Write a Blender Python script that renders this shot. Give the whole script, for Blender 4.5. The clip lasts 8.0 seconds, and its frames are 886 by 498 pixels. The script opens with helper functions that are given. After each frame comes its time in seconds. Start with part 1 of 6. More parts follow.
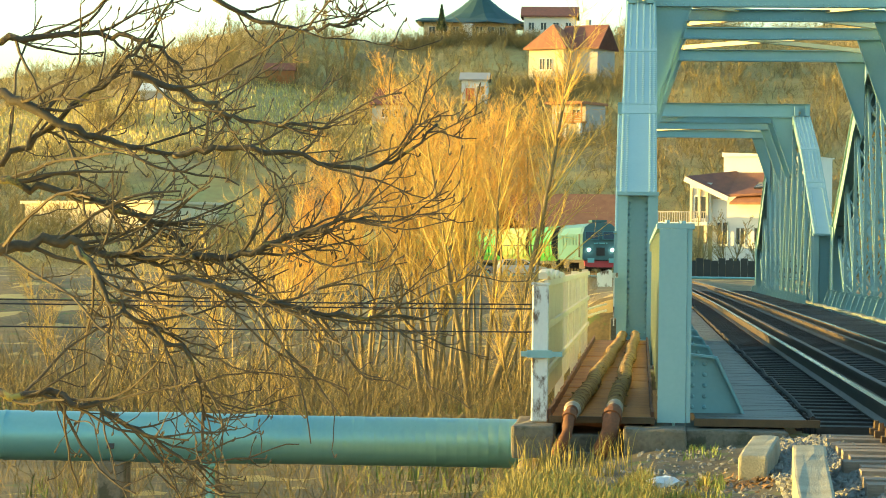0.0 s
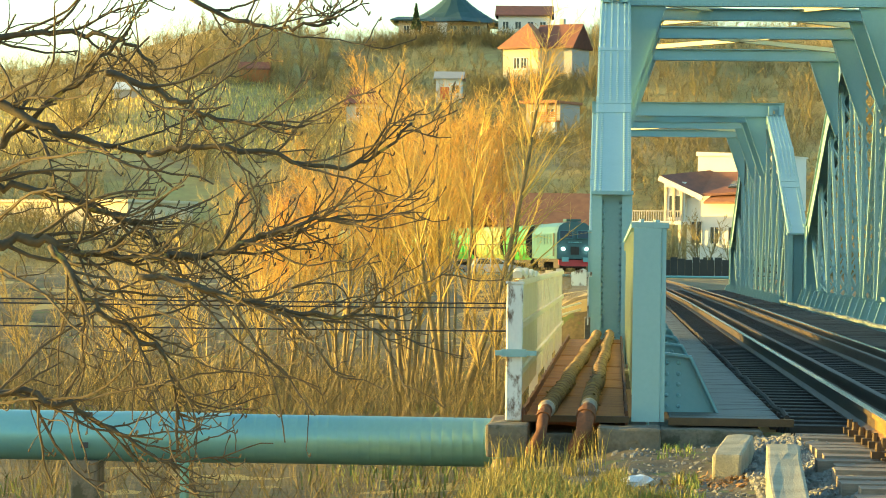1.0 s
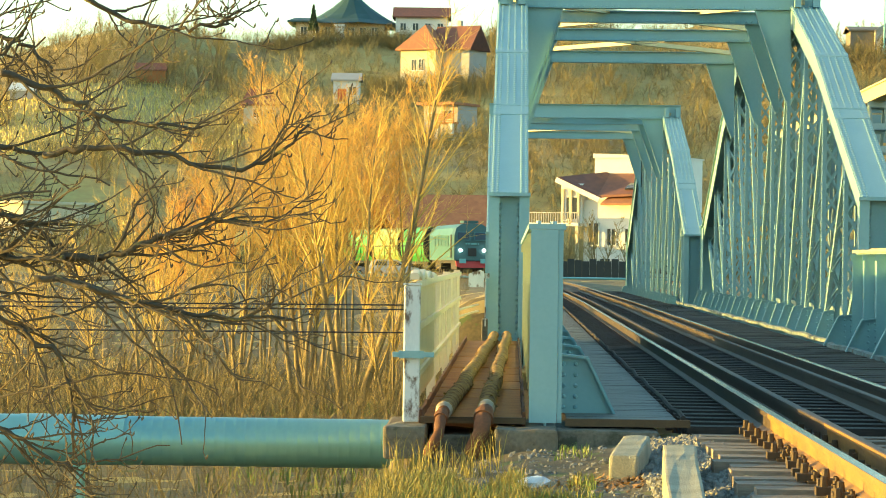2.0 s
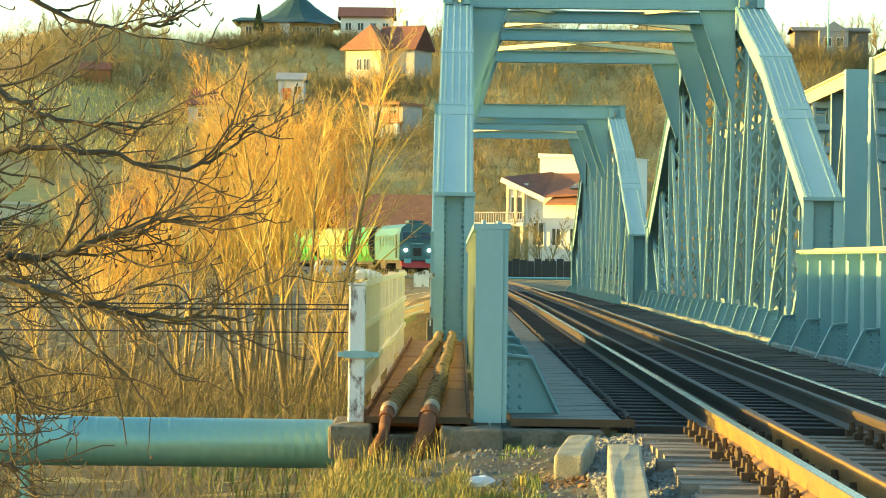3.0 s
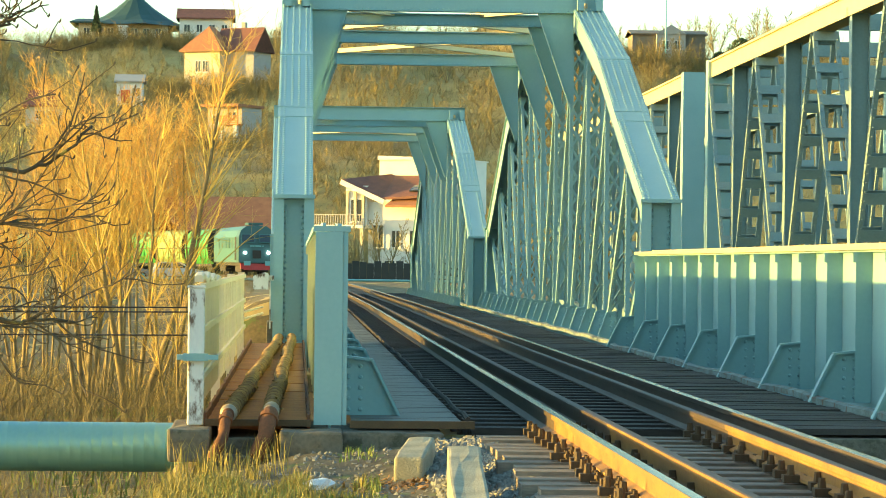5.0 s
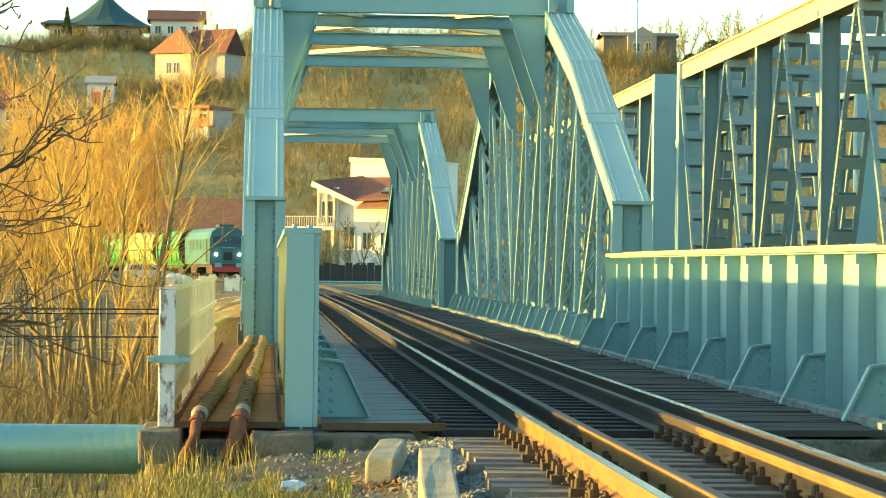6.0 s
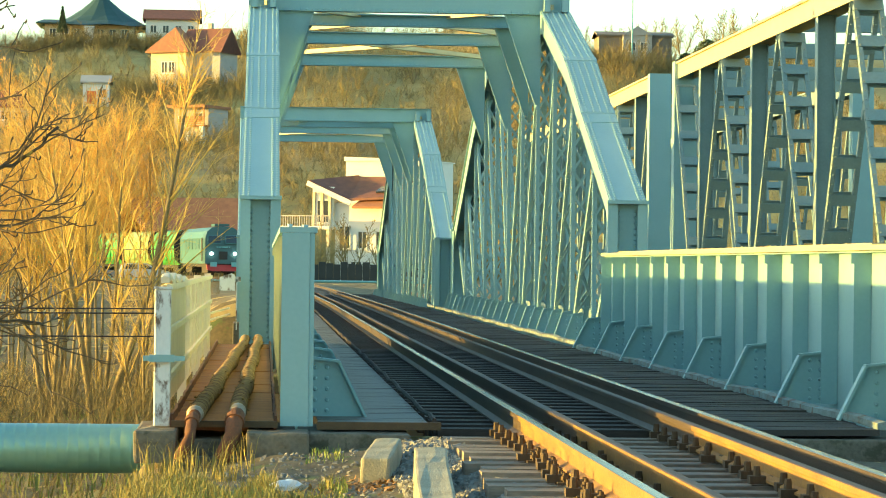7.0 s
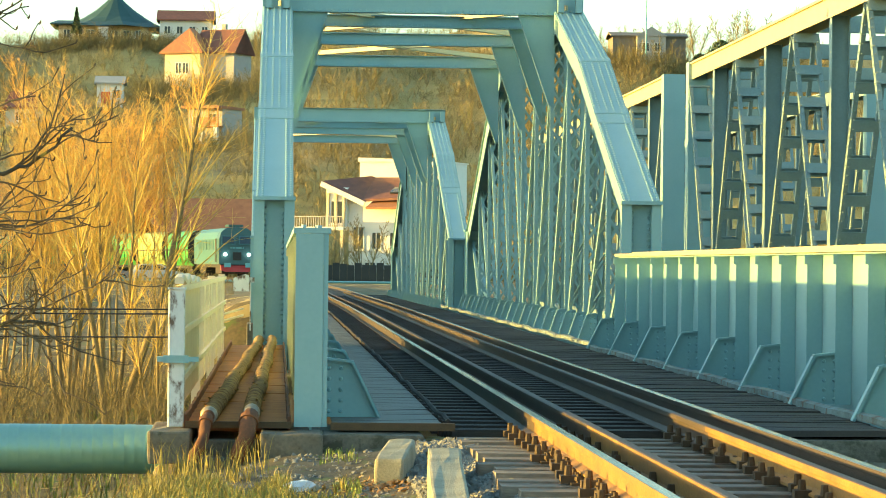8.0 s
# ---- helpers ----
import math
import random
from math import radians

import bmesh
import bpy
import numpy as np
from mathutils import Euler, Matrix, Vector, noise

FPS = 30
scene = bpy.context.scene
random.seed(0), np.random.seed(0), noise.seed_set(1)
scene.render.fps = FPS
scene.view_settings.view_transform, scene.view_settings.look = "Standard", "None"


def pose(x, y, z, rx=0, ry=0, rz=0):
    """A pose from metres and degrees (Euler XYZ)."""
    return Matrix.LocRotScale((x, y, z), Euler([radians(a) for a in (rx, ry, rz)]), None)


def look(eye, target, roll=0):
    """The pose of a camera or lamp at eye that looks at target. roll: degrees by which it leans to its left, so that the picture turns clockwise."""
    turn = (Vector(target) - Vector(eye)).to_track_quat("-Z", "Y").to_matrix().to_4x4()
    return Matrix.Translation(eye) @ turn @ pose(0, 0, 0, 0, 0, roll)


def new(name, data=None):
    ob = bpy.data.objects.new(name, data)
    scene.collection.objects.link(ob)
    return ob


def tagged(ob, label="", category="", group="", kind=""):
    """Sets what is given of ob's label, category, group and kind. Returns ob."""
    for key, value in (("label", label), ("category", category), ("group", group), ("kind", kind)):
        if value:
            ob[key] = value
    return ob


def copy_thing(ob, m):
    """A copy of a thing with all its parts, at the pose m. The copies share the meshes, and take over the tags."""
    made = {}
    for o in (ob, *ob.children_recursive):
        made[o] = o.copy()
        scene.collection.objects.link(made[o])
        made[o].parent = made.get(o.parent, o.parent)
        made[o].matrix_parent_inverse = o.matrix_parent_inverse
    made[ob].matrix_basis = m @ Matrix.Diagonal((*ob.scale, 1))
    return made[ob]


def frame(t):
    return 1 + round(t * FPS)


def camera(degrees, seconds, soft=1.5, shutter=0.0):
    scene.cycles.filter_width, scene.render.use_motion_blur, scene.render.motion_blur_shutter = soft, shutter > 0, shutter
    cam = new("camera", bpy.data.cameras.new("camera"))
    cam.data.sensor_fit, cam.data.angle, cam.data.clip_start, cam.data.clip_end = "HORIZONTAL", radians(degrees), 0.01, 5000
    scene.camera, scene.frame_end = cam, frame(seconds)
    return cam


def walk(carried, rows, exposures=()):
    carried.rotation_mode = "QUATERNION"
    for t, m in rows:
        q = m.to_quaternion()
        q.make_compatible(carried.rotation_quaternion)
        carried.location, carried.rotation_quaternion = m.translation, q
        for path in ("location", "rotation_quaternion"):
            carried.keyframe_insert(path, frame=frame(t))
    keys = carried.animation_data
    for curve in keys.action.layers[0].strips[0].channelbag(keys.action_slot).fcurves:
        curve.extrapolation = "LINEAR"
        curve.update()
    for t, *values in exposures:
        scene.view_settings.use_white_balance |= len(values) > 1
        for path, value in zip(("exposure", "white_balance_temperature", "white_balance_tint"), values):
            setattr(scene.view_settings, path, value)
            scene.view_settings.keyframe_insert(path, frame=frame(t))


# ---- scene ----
cam = camera(18.0, 8.0, soft=1.0)
EYE = 1.15
ROWS = [
    (0.0, 4.061, 0.170, -0.721),
    (0.5, 3.914, 0.170, -0.729),
    (1.0, 3.536, 0.156, -0.750),
    (1.5, 2.814, 0.179, -0.752),
    (1.7, 2.180, 0.200, -0.750),
    (2.8, 0.557, 0.224, -0.720),
    (3.0, 0.311, 0.226, -0.735),
    (3.5, -1.337, 0.277, -0.725),
    (4.0, -2.096, 0.280, -0.693),
    (4.5, -2.573, 0.289, -0.658),
    (6.0, -3.562, 0.353, -0.645),
    (6.5, -3.745, 0.352, -0.630),
    (7.0, -3.656, 0.342, -0.650),
    (7.5, -3.484, 0.344, -0.645),
    (8.0, -3.373, 0.354, -0.650),
]
walk(cam, [(t, pose(0, 0, EYE, 90 + pitch, roll, yaw)) for t, yaw, pitch, roll in ROWS],
     exposures=[(0.0, 2.42, 6150, -9), (8.0, 2.42, 6150, -9)])

# ---- light ----
SUN_UP, SUN_SIDE = 5.0, 0.6         # degrees above the horizon; degrees beyond the left-hand normal of the bridge
world = bpy.data.worlds.new("world")
scene.world = world
world.use_nodes = True
wn = world.node_tree.nodes
sky = wn.new("ShaderNodeTexSky")
sky.sky_type = "NISHITA"
sky.sun_disc = False
sky.sun_elevation = radians(SUN_UP)
sky.sun_rotation = radians(-90 + SUN_SIDE)
sky.air_density, sky.dust_density, sky.ozone_density = 1.0, 1.2, 1.6
wn["Background"].inputs["Strength"].default_value = 0.15
world.node_tree.links.new(sky.outputs[0], wn["Background"].inputs["Color"])
sun_data = bpy.data.lights.new("sun", "SUN")
sun_data.energy, sun_data.angle, sun_data.color = 3.3, radians(0.5), (1.0, 0.565, 0.12)
sun = new("sun", sun_data)
se, sa = radians(SUN_UP), radians(SUN_SIDE)
sun.matrix_world = look((-40 * math.cos(se) * math.cos(sa), 40 * math.cos(se) * math.sin(sa), 40 * math.sin(se)), (0, 0, 0))


# ---- materials ----
def mat(name, col, col2=None, rough=0.6, metal=0.0, scale=3.0, bump=0.2, fine=40.0, contrast=0.5, stain=None,
        stain_at=0.6, stretch=(1, 1, 1), rand=0.0, coat=0.0):
    """A surface with colour changes at two scales, an optional stain or rust, fine relief and a change from piece to piece."""
    m = bpy.data.materials.new(name)
    m.use_nodes = True
    nt, nd = m.node_tree, m.node_tree.nodes
    lk = nt.links.new
    b = nd["Principled BSDF"]
    b.inputs["Roughness"].default_value, b.inputs["Metallic"].default_value = rough, metal
    b.inputs["Coat Weight"].default_value = coat
    co, mp = nd.new("ShaderNodeTexCoord"), nd.new("ShaderNodeMapping")
    mp.inputs["Scale"].default_value = stretch
    lk(co.outputs["Object"], mp.inputs["Vector"])
    big, small = nd.new("ShaderNodeTexNoise"), nd.new("ShaderNodeTexNoise")
    big.inputs["Scale"].default_value, small.inputs["Scale"].default_value = scale, fine
    big.inputs["Detail"].default_value, small.inputs["Detail"].default_value = 5, 4
    lk(mp.outputs[0], big.inputs["Vector"])
    lk(mp.outputs[0], small.inputs["Vector"])
    mix = nd.new("ShaderNodeMix")
    mix.data_type = "RGBA"
    c2 = col2 or tuple(c * 0.7 for c in col)
    mix.inputs["A"].default_value, mix.inputs["B"].default_value = (*col, 1), (*c2, 1)
    ramp = nd.new("ShaderNodeMapRange")
    ramp.inputs["From Min"].default_value, ramp.inputs["From Max"].default_value = 0.5 - 0.25 / max(contrast, 0.05) * 0.5, 0.5 + 0.25 / max(contrast, 0.05) * 0.5
    add = nd.new("ShaderNodeMath")
    add.operation = "MULTIPLY_ADD"
    lk(small.outputs["Fac"], add.inputs[0])
    add.inputs[1].default_value = 0.4
    sub = nd.new("ShaderNodeMath")
    sub.operation = "MULTIPLY"
    sub.inputs[1].default_value = 0.6
    lk(big.outputs["Fac"], sub.inputs[0])
    lk(sub.outputs[0], add.inputs[2])
    lk(add.outputs[0], ramp.inputs["Value"])
    lk(ramp.outputs[0], mix.inputs["Factor"])
    out = mix.outputs["Result"]
    if stain:
        st, sr, sm = nd.new("ShaderNodeTexNoise"), nd.new("ShaderNodeMapRange"), nd.new("ShaderNodeMix")
        st.inputs["Scale"].default_value, st.inputs["Detail"].default_value, st.inputs["Roughness"].default_value = scale * 1.7, 8, 0.65
        lk(mp.outputs[0], st.inputs["Vector"])
        sr.inputs["From Min"].default_value, sr.inputs["From Max"].default_value = stain_at, stain_at + 0.08
        lk(st.outputs["Fac"], sr.inputs["Value"])
        sm.data_type = "RGBA"
        lk(sr.outputs[0], sm.inputs["Factor"])
        lk(out, sm.inputs["A"])
        sm.inputs["B"].default_value = (*stain, 1)
        out = sm.outputs["Result"]
    if rand:
        oi, gi, hs = nd.new("ShaderNodeObjectInfo"), nd.new("ShaderNodeNewGeometry"), nd.new("ShaderNodeHueSaturation")
        ad = nd.new("ShaderNodeMath")
        ad.operation = "ADD"
        lk(oi.outputs["Random"], ad.inputs[0])
        lk(gi.outputs["Random Per Island"], ad.inputs[1])
        rr = nd.new("ShaderNodeMapRange")
        rr.inputs["From Max"].default_value = 2.0
        rr.inputs["To Min"].default_value, rr.inputs["To Max"].default_value = 1 - rand, 1 + rand
        lk(ad.outputs[0], rr.inputs["Value"])
        lk(rr.outputs[0], hs.inputs["Value"])
        lk(out, hs.inputs["Color"])
        out = hs.outputs["Color"]
    lk(out, b.inputs["Base Color"])
    if bump:
        bp = nd.new("ShaderNodeBump")
        bp.inputs["Strength"].default_value, bp.inputs["Distance"].default_value = bump, 0.01
        lk(small.outputs["Fac"], bp.inputs["Height"])
        lk(bp.outputs[0], b.inputs["Normal"])
    return m


PAINT = mat("blue_grey_paint", (0.255, 0.415, 0.437), (0.205, 0.352, 0.38), rough=0.42, scale=1.5, fine=25, bump=0.08, stain=(0.22, 0.24, 0.2), stain_at=0.69)
PAINT_OLD = mat("old_grey_paint", (0.235, 0.33, 0.33), (0.165, 0.235, 0.235), rough=0.5, scale=1.2, fine=20, bump=0.1, stain=(0.2, 0.15, 0.09), stain_at=0.66)
# Bridge paint as the low sun tints it: sunlight put into the colour.
SUNLIT_PAINT = mat("sunlit_paint", (0.55, 0.48, 0.27), (0.45, 0.39, 0.22), rough=0.5, scale=2, fine=30, bump=0.1, stain=(0.30, 0.2, 0.1), stain_at=0.67)
FENCE_CREAM = mat("chalky_cream_paint", (0.66, 0.59, 0.42), (0.54, 0.47, 0.33), rough=0.7, scale=3, fine=35, bump=0.15, stain=(0.28, 0.17, 0.08), stain_at=0.64)
WHITE_OLD = mat("flaking_white_paint", (0.68, 0.70, 0.68), (0.5, 0.54, 0.55), rough=0.6, scale=4, fine=50, bump=0.2, stain=(0.12, 0.085, 0.06), stain_at=0.51, stretch=(1, 1, 0.5))
RUST = mat("rust", (0.16, 0.066, 0.028), (0.075, 0.034, 0.018), rough=0.85, scale=3, fine=45, bump=0.4, contrast=0.8)
RUST_FLOOR = mat("orange_rust", (0.50, 0.22, 0.06), (0.30, 0.12, 0.04), rough=0.85, scale=2.5, fine=40, bump=0.4, contrast=0.9, rand=0.25)
# Darker copy of the rail rust; the girder's shade is in the colour.
RAIL_DARK = mat("shaded_rail_rust", (0.075, 0.05, 0.03), (0.04, 0.03, 0.02), rough=0.6, scale=2, fine=60, bump=0.3, contrast=0.8)
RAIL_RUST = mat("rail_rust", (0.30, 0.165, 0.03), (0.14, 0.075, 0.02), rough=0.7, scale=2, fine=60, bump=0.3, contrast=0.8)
CLIP = mat("dark_rust", (0.09, 0.058, 0.026), (0.045, 0.03, 0.016), rough=0.85, scale=9, fine=60, bump=0.4, rand=0.3)
RAIL_TOP = mat("worn_steel", (0.42, 0.40, 0.38), (0.32, 0.28, 0.25), rough=0.2, metal=1.0, scale=5, fine=70, bump=0.04)
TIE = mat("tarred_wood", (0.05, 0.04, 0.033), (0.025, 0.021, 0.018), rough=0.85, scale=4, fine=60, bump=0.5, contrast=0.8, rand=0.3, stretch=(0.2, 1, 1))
TIE_GREY = mat("weathered_sleeper", (0.27, 0.22, 0.16), (0.12, 0.095, 0.07), rough=0.9, scale=5, fine=60, bump=0.6, contrast=0.9, rand=0.3, stretch=(0.2, 1, 1))
DECK = mat("dark_deck_board", (0.055, 0.048, 0.042), (0.028, 0.025, 0.022), rough=0.85, scale=4, fine=50, bump=0.5, rand=0.3)
PLATE = mat("grey_deck_plate", (0.16, 0.155, 0.135), (0.10, 0.10, 0.085), rough=0.6, scale=3, fine=60, bump=0.35, rand=0.15)
CONCRETE = mat("concrete", (0.18, 0.16, 0.12), (0.09, 0.082, 0.06), rough=0.9, scale=3, fine=35, bump=0.6, contrast=0.8, stain=(0.07, 0.07, 0.045), stain_at=0.53)
BLOCK = mat("pale_concrete", (0.36, 0.34, 0.24), (0.22, 0.21, 0.14), rough=0.9, scale=5, fine=60, bump=0.6, contrast=0.8, stain=(0.14, 0.13, 0.09), stain_at=0.64)
STONE = mat("ballast_stone", (0.23, 0.23, 0.205), (0.12, 0.12, 0.105), rough=0.9, scale=8, fine=60, bump=0.5, rand=0.45)
LAG = mat("lagging", (0.36, 0.23, 0.075), (0.13, 0.08, 0.035), rough=0.9, scale=7, fine=50, bump=0.8, contrast=0.9)
ZINC = mat("zinc_cladding", (0.20, 0.42, 0.45), (0.16, 0.36, 0.39), rough=0.36, metal=0.35, scale=2, fine=30, bump=0.06)
GALV = mat("dull_galvanised", (0.36, 0.33, 0.27), (0.22, 0.19, 0.15), rough=0.5, metal=0.3, scale=6, fine=40, bump=0.2, stain=(0.2, 0.09, 0.04), stain_at=0.6)
KERB = mat("scratched_kerb", (0.20, 0.27, 0.27), (0.10, 0.12, 0.11), rough=0.7, scale=3, fine=40, bump=0.3, contrast=0.9, stain=(0.12, 0.08, 0.05), stain_at=0.55)
BLACK = mat("black_rubber", (0.02, 0.02, 0.02), (0.035, 0.03, 0.03), rough=0.6, scale=5, bump=0.1)


# ---- mesh helpers ----
class Geo:
    """Gathers vertices and faces for one mesh."""

    def __init__(self):
        self.v, self.f = [], []

    def add(self, vs, fs):
        n = len(self.v)
        self.v.extend([tuple(p) for p in vs])
        self.f.extend([tuple(n + i for i in f) for f in fs])
        return self

    def box(self, x0, x1, y0, y1, z0, z1):
        vs = [(x, y, z) for x in (x0, x1) for y in (y0, y1) for z in (z0, z1)]
        return self.add(vs, [(0, 1, 3, 2), (4, 6, 7, 5), (0, 4, 5, 1), (2, 3, 7, 6), (0, 2, 6, 4), (1, 5, 7, 3)])

    def beam(self, a, b, w, h, side=(1, 0, 0)):
        """A bar from a to b; w across the direction named side, h across the rest."""
        a, b = Vector(a), Vector(b)
        d = (b - a).normalized()
        s = Vector(side)
        s = (s - d * s.dot(d)).normalized()
        u = d.cross(s)
        s, u = s * w / 2, u * h / 2
        vs = [p + i * s + j * u for p in (a, b) for i, j in ((-1, -1), (1, -1), (1, 1), (-1, 1))]
        return self.add(vs, [(3, 2, 1, 0), (4, 5, 6, 7), (0, 1, 5, 4), (1, 2, 6, 5), (2, 3, 7, 6), (3, 0, 4, 7)])

    def slab(self, pts, off):
        """A plate: the flat outline pts pushed through by off."""
        o, n = Vector(off), len(pts)
        vs = [Vector(p) for p in pts] + [Vector(p) + o for p in pts]
        return self.add(vs, [tuple(range(n))[::-1], tuple(range(n, 2 * n))] + [(i, (i + 1) % n, n + (i + 1) % n, n + i) for i in range(n)])

    def tube(self, pts, radii, n=8, caps=True):
        pts = [Vector(p) for p in pts]
        if not hasattr(radii, "__len__"):
            radii = [radii] * len(pts)
        base, ref = len(self.v), Vector((0.31, 0.17, 0.94))
        for i, p in enumerate(pts):
            d = (pts[min(i + 1, len(pts) - 1)] - pts[max(i - 1, 0)]).normalized()
            s = d.cross(ref)
            if s.length < 0.05:
                s = d.cross(Vector((1, 0, 0)))
            s.normalize()
            u = s.cross(d)
            self.v.extend([tuple(p + radii[i] * (math.cos(k * math.tau / n) * s + math.sin(k * math.tau / n) * u)) for k in range(n)])
        for i in range(len(pts) - 1):
            for k in range(n):
                a, b2 = base + i * n + k, base + i * n + (k + 1) % n
                self.f.append((a, b2, b2 + n, a + n))
        if caps:
            self.f.append(tuple(base + k for k in range(n))[::-1])
            self.f.append(tuple(base + (len(pts) - 1) * n + k for k in range(n)))
        return self

    def sweep(self, pts, prof, side=(1, 0, 0), closed_ends=True):
        """The closed outline prof (pairs across side and across the rest) drawn along pts as one piece."""
        pts = [Vector(p) for p in pts]
        base, n = len(self.v), len(prof)
        for i, p in enumerate(pts):
            d = (pts[min(i + 1, len(pts) - 1)] - pts[max(i - 1, 0)]).normalized()
            s = Vector(side)
            s = (s - d * s.dot(d)).normalized()
            u = s.cross(d)
            self.v.extend([tuple(p + a * s + b * u) for a, b in prof])
        for i in range(len(pts) - 1):
            for k in range(n):
                a, b2 = base + i * n + k, base + i * n + (k + 1) % n
                self.f.append((a, b2, b2 + n, a + n))
        self.f.append(tuple(base + k for k in range(n))[::-1])
        self.f.append(tuple(base + (len(pts) - 1) * n + k for k in range(n)))
        return self

    def rivet(self, p, nrm, r=0.016):
        p, nz = Vector(p), Vector(nrm).normalized()
        s = nz.orthogonal().normalized()
        u = nz.cross(s)
        vs = [p + r * (math.cos(k * math.tau / 6) * s + math.sin(k * math.tau / 6) * u) for k in range(6)]
        vs += [p + 0.55 * r * (math.cos(k * math.tau / 6) * s + math.sin(k * math.tau / 6) * u) + nz * r * 0.7 for k in range(6)]
        return self.add(vs, [(k, (k + 1) % 6, 6 + (k + 1) % 6, 6 + k) for k in range(6)] + [(6, 7, 8, 9, 10, 11)])

    def mesh(self, name, material, smooth=False):
        me = bpy.data.meshes.new(name)
        me.from_pydata(self.v, [], self.f)
        me.materials.append(material)
        if smooth:
            me.shade_smooth()
        me.update()
        return me


def part(name, g, material, parent, label="", smooth=False, kind=""):
    """Links gathered geometry, or a ready mesh, as one object under a thing or a part."""
    ob = new(name, g.mesh(name, material, smooth) if isinstance(g, Geo) else g)
    ob.parent = parent
    return tagged(ob, label=label, kind=kind)


def thing(name, label, category, group="", kind="", at=None):
    ob = new(name)
    ob.empty_display_size = 0.2
    if at is not None:
        ob.matrix_world = at
    return tagged(ob, label, category, group, kind)


def solid(name, g, material, label, category, group="", kind="", smooth=False):
    ob = new(name, g.mesh(name, material, smooth))
    return tagged(ob, label, category, group, kind)


def bevel(ob, w=0.01, n=2):
    b = ob.modifiers.new("bevel", "BEVEL")
    b.width, b.segments, b.limit_method = w, n, "ANGLE"
    return ob


def track_x(y):
    """Middle of the track: straight over the bridge, then bending away to the left."""
    return 2.76 - 0.0055 * max(0.0, y - 80) - 4.3e-6 * min(max(0.0, y - 121), 209) ** 3 - 0.5635 * max(0.0, y - 330)


# ---- ground ----
def step(a, b, t):
    t = np.clip((t - a) / (b - a), 0, 1)
    return t * t * (3 - 2 * t)


def ground_z(x, y):
    x, y = np.asarray(x, float), np.asarray(y, float)
    cx = np.where(y > 121, 2.76 - 4.3e-6 * np.clip(y - 121, 0, 209) ** 3 - 0.5635 * np.clip(y - 330, 0, None), 2.76)
    bump = 0.10 * np.sin(0.9 * x + 1.3 * np.sin(0.5 * y)) * np.sin(0.7 * y) + 0.25 * np.sin(0.13 * x + 2) * np.sin(0.11 * y + 1)
    # near bank with the track on it
    left = step(-0.85, -2.3, x)
    near = -0.36 + 0.13 * step(20.2, 21.8, y) * step(-0.5, 0.2, x) * step(1.7, 1.2, x) + 0.09 * step(1.2, 1.6, x) * step(4.6, 4.1, x) - 0.10 * step(1.6, 0.2, x) - 2.9 * left
    low = -3.2 - 1.6 * step(78, 90, y) * step(125, 112, y) + 2.75 * step(118, 150, y)
    z = np.where(y < 23.0, near, near + (low - near) * step(23.2, 27.0, y)) + bump * np.where(y > 23, 1.0, 0.15)
    # bank under the far track
    z = z + (-0.42 - z) * step(120, 123, y) * step(9.0, 3.6, np.abs(x - cx))
    # the hill
    rise = np.interp(y, [0, 255, 300, 360, 420, 450, 480, 520, 560, 700, 2500], [0, 0, 4, 11, 20, 26.5, 33, 43.2, 45, 40, 20])
    side = 1 - 0.22 * step(-60, -125, x) - 0.25 * step(-125, -420, x) + 0.20 * step(20, 58, x) - 0.2 * step(200, 500, x)
    lump = 1 + 0.03 * np.sin(0.06 * x + 0.7) + 0.02 * np.sin(0.15 * x)
    clear = np.maximum(step(10, 30, cx - x), step(325, 380, y))
    hill = np.minimum(rise * side * lump * clear, 60 - 22.6 * step(30, 52, x) + 0.4 * np.sin(0.4 * x))
    return z * step(300, 240, y) + hill - 0.3 * step(240, 300, y)


def sheet(xs, ys):
    g = Geo()
    X, Y = np.meshgrid(xs, ys)
    Z = ground_z(X, Y)
    nx, ny = len(xs), len(ys)
    g.v = [tuple(p) for p in np.stack([X.ravel(), Y.ravel(), Z.ravel()], 1).tolist()]
    g.f = [(j * nx + i, j * nx + i + 1, (j + 1) * nx + i + 1, (j + 1) * nx + i) for j in range(ny - 1) for i in range(nx - 1)]
    return g


GRASS_SOIL = mat("hill_grass", (0.42, 0.34, 0.11), (0.33, 0.24, 0.085), rough=0.95, scale=0.03, fine=0.9, bump=0.6, contrast=1.2, stain=(0.24, 0.18, 0.08), stain_at=0.56)
xs = np.concatenate([np.linspace(-2500, -320, 12), np.linspace(-300, -45, 52), np.linspace(-40, -8, 40), np.linspace(-7, 8, 46), np.linspace(9, 40, 32), np.linspace(45, 300, 52), np.linspace(320, 2500, 12)])
ys = np.concatenate([np.linspace(-400, -10, 10), np.linspace(0, 15, 16), np.linspace(15.5, 30, 59), np.linspace(31, 130, 80), np.linspace(132, 260, 50), np.linspace(264, 600, 85), np.linspace(640, 2500, 14)])
ground = solid("ground", sheet(xs, ys), GRASS_SOIL, "rough brownish green valley floor and grassy hillside", "ground", kind="structure", smooth=True)


# ---- track ----
RAIL_L, RAIL_R, GUARD_L, GUARD_R = 2.01, 3.51, 2.31, 3.18


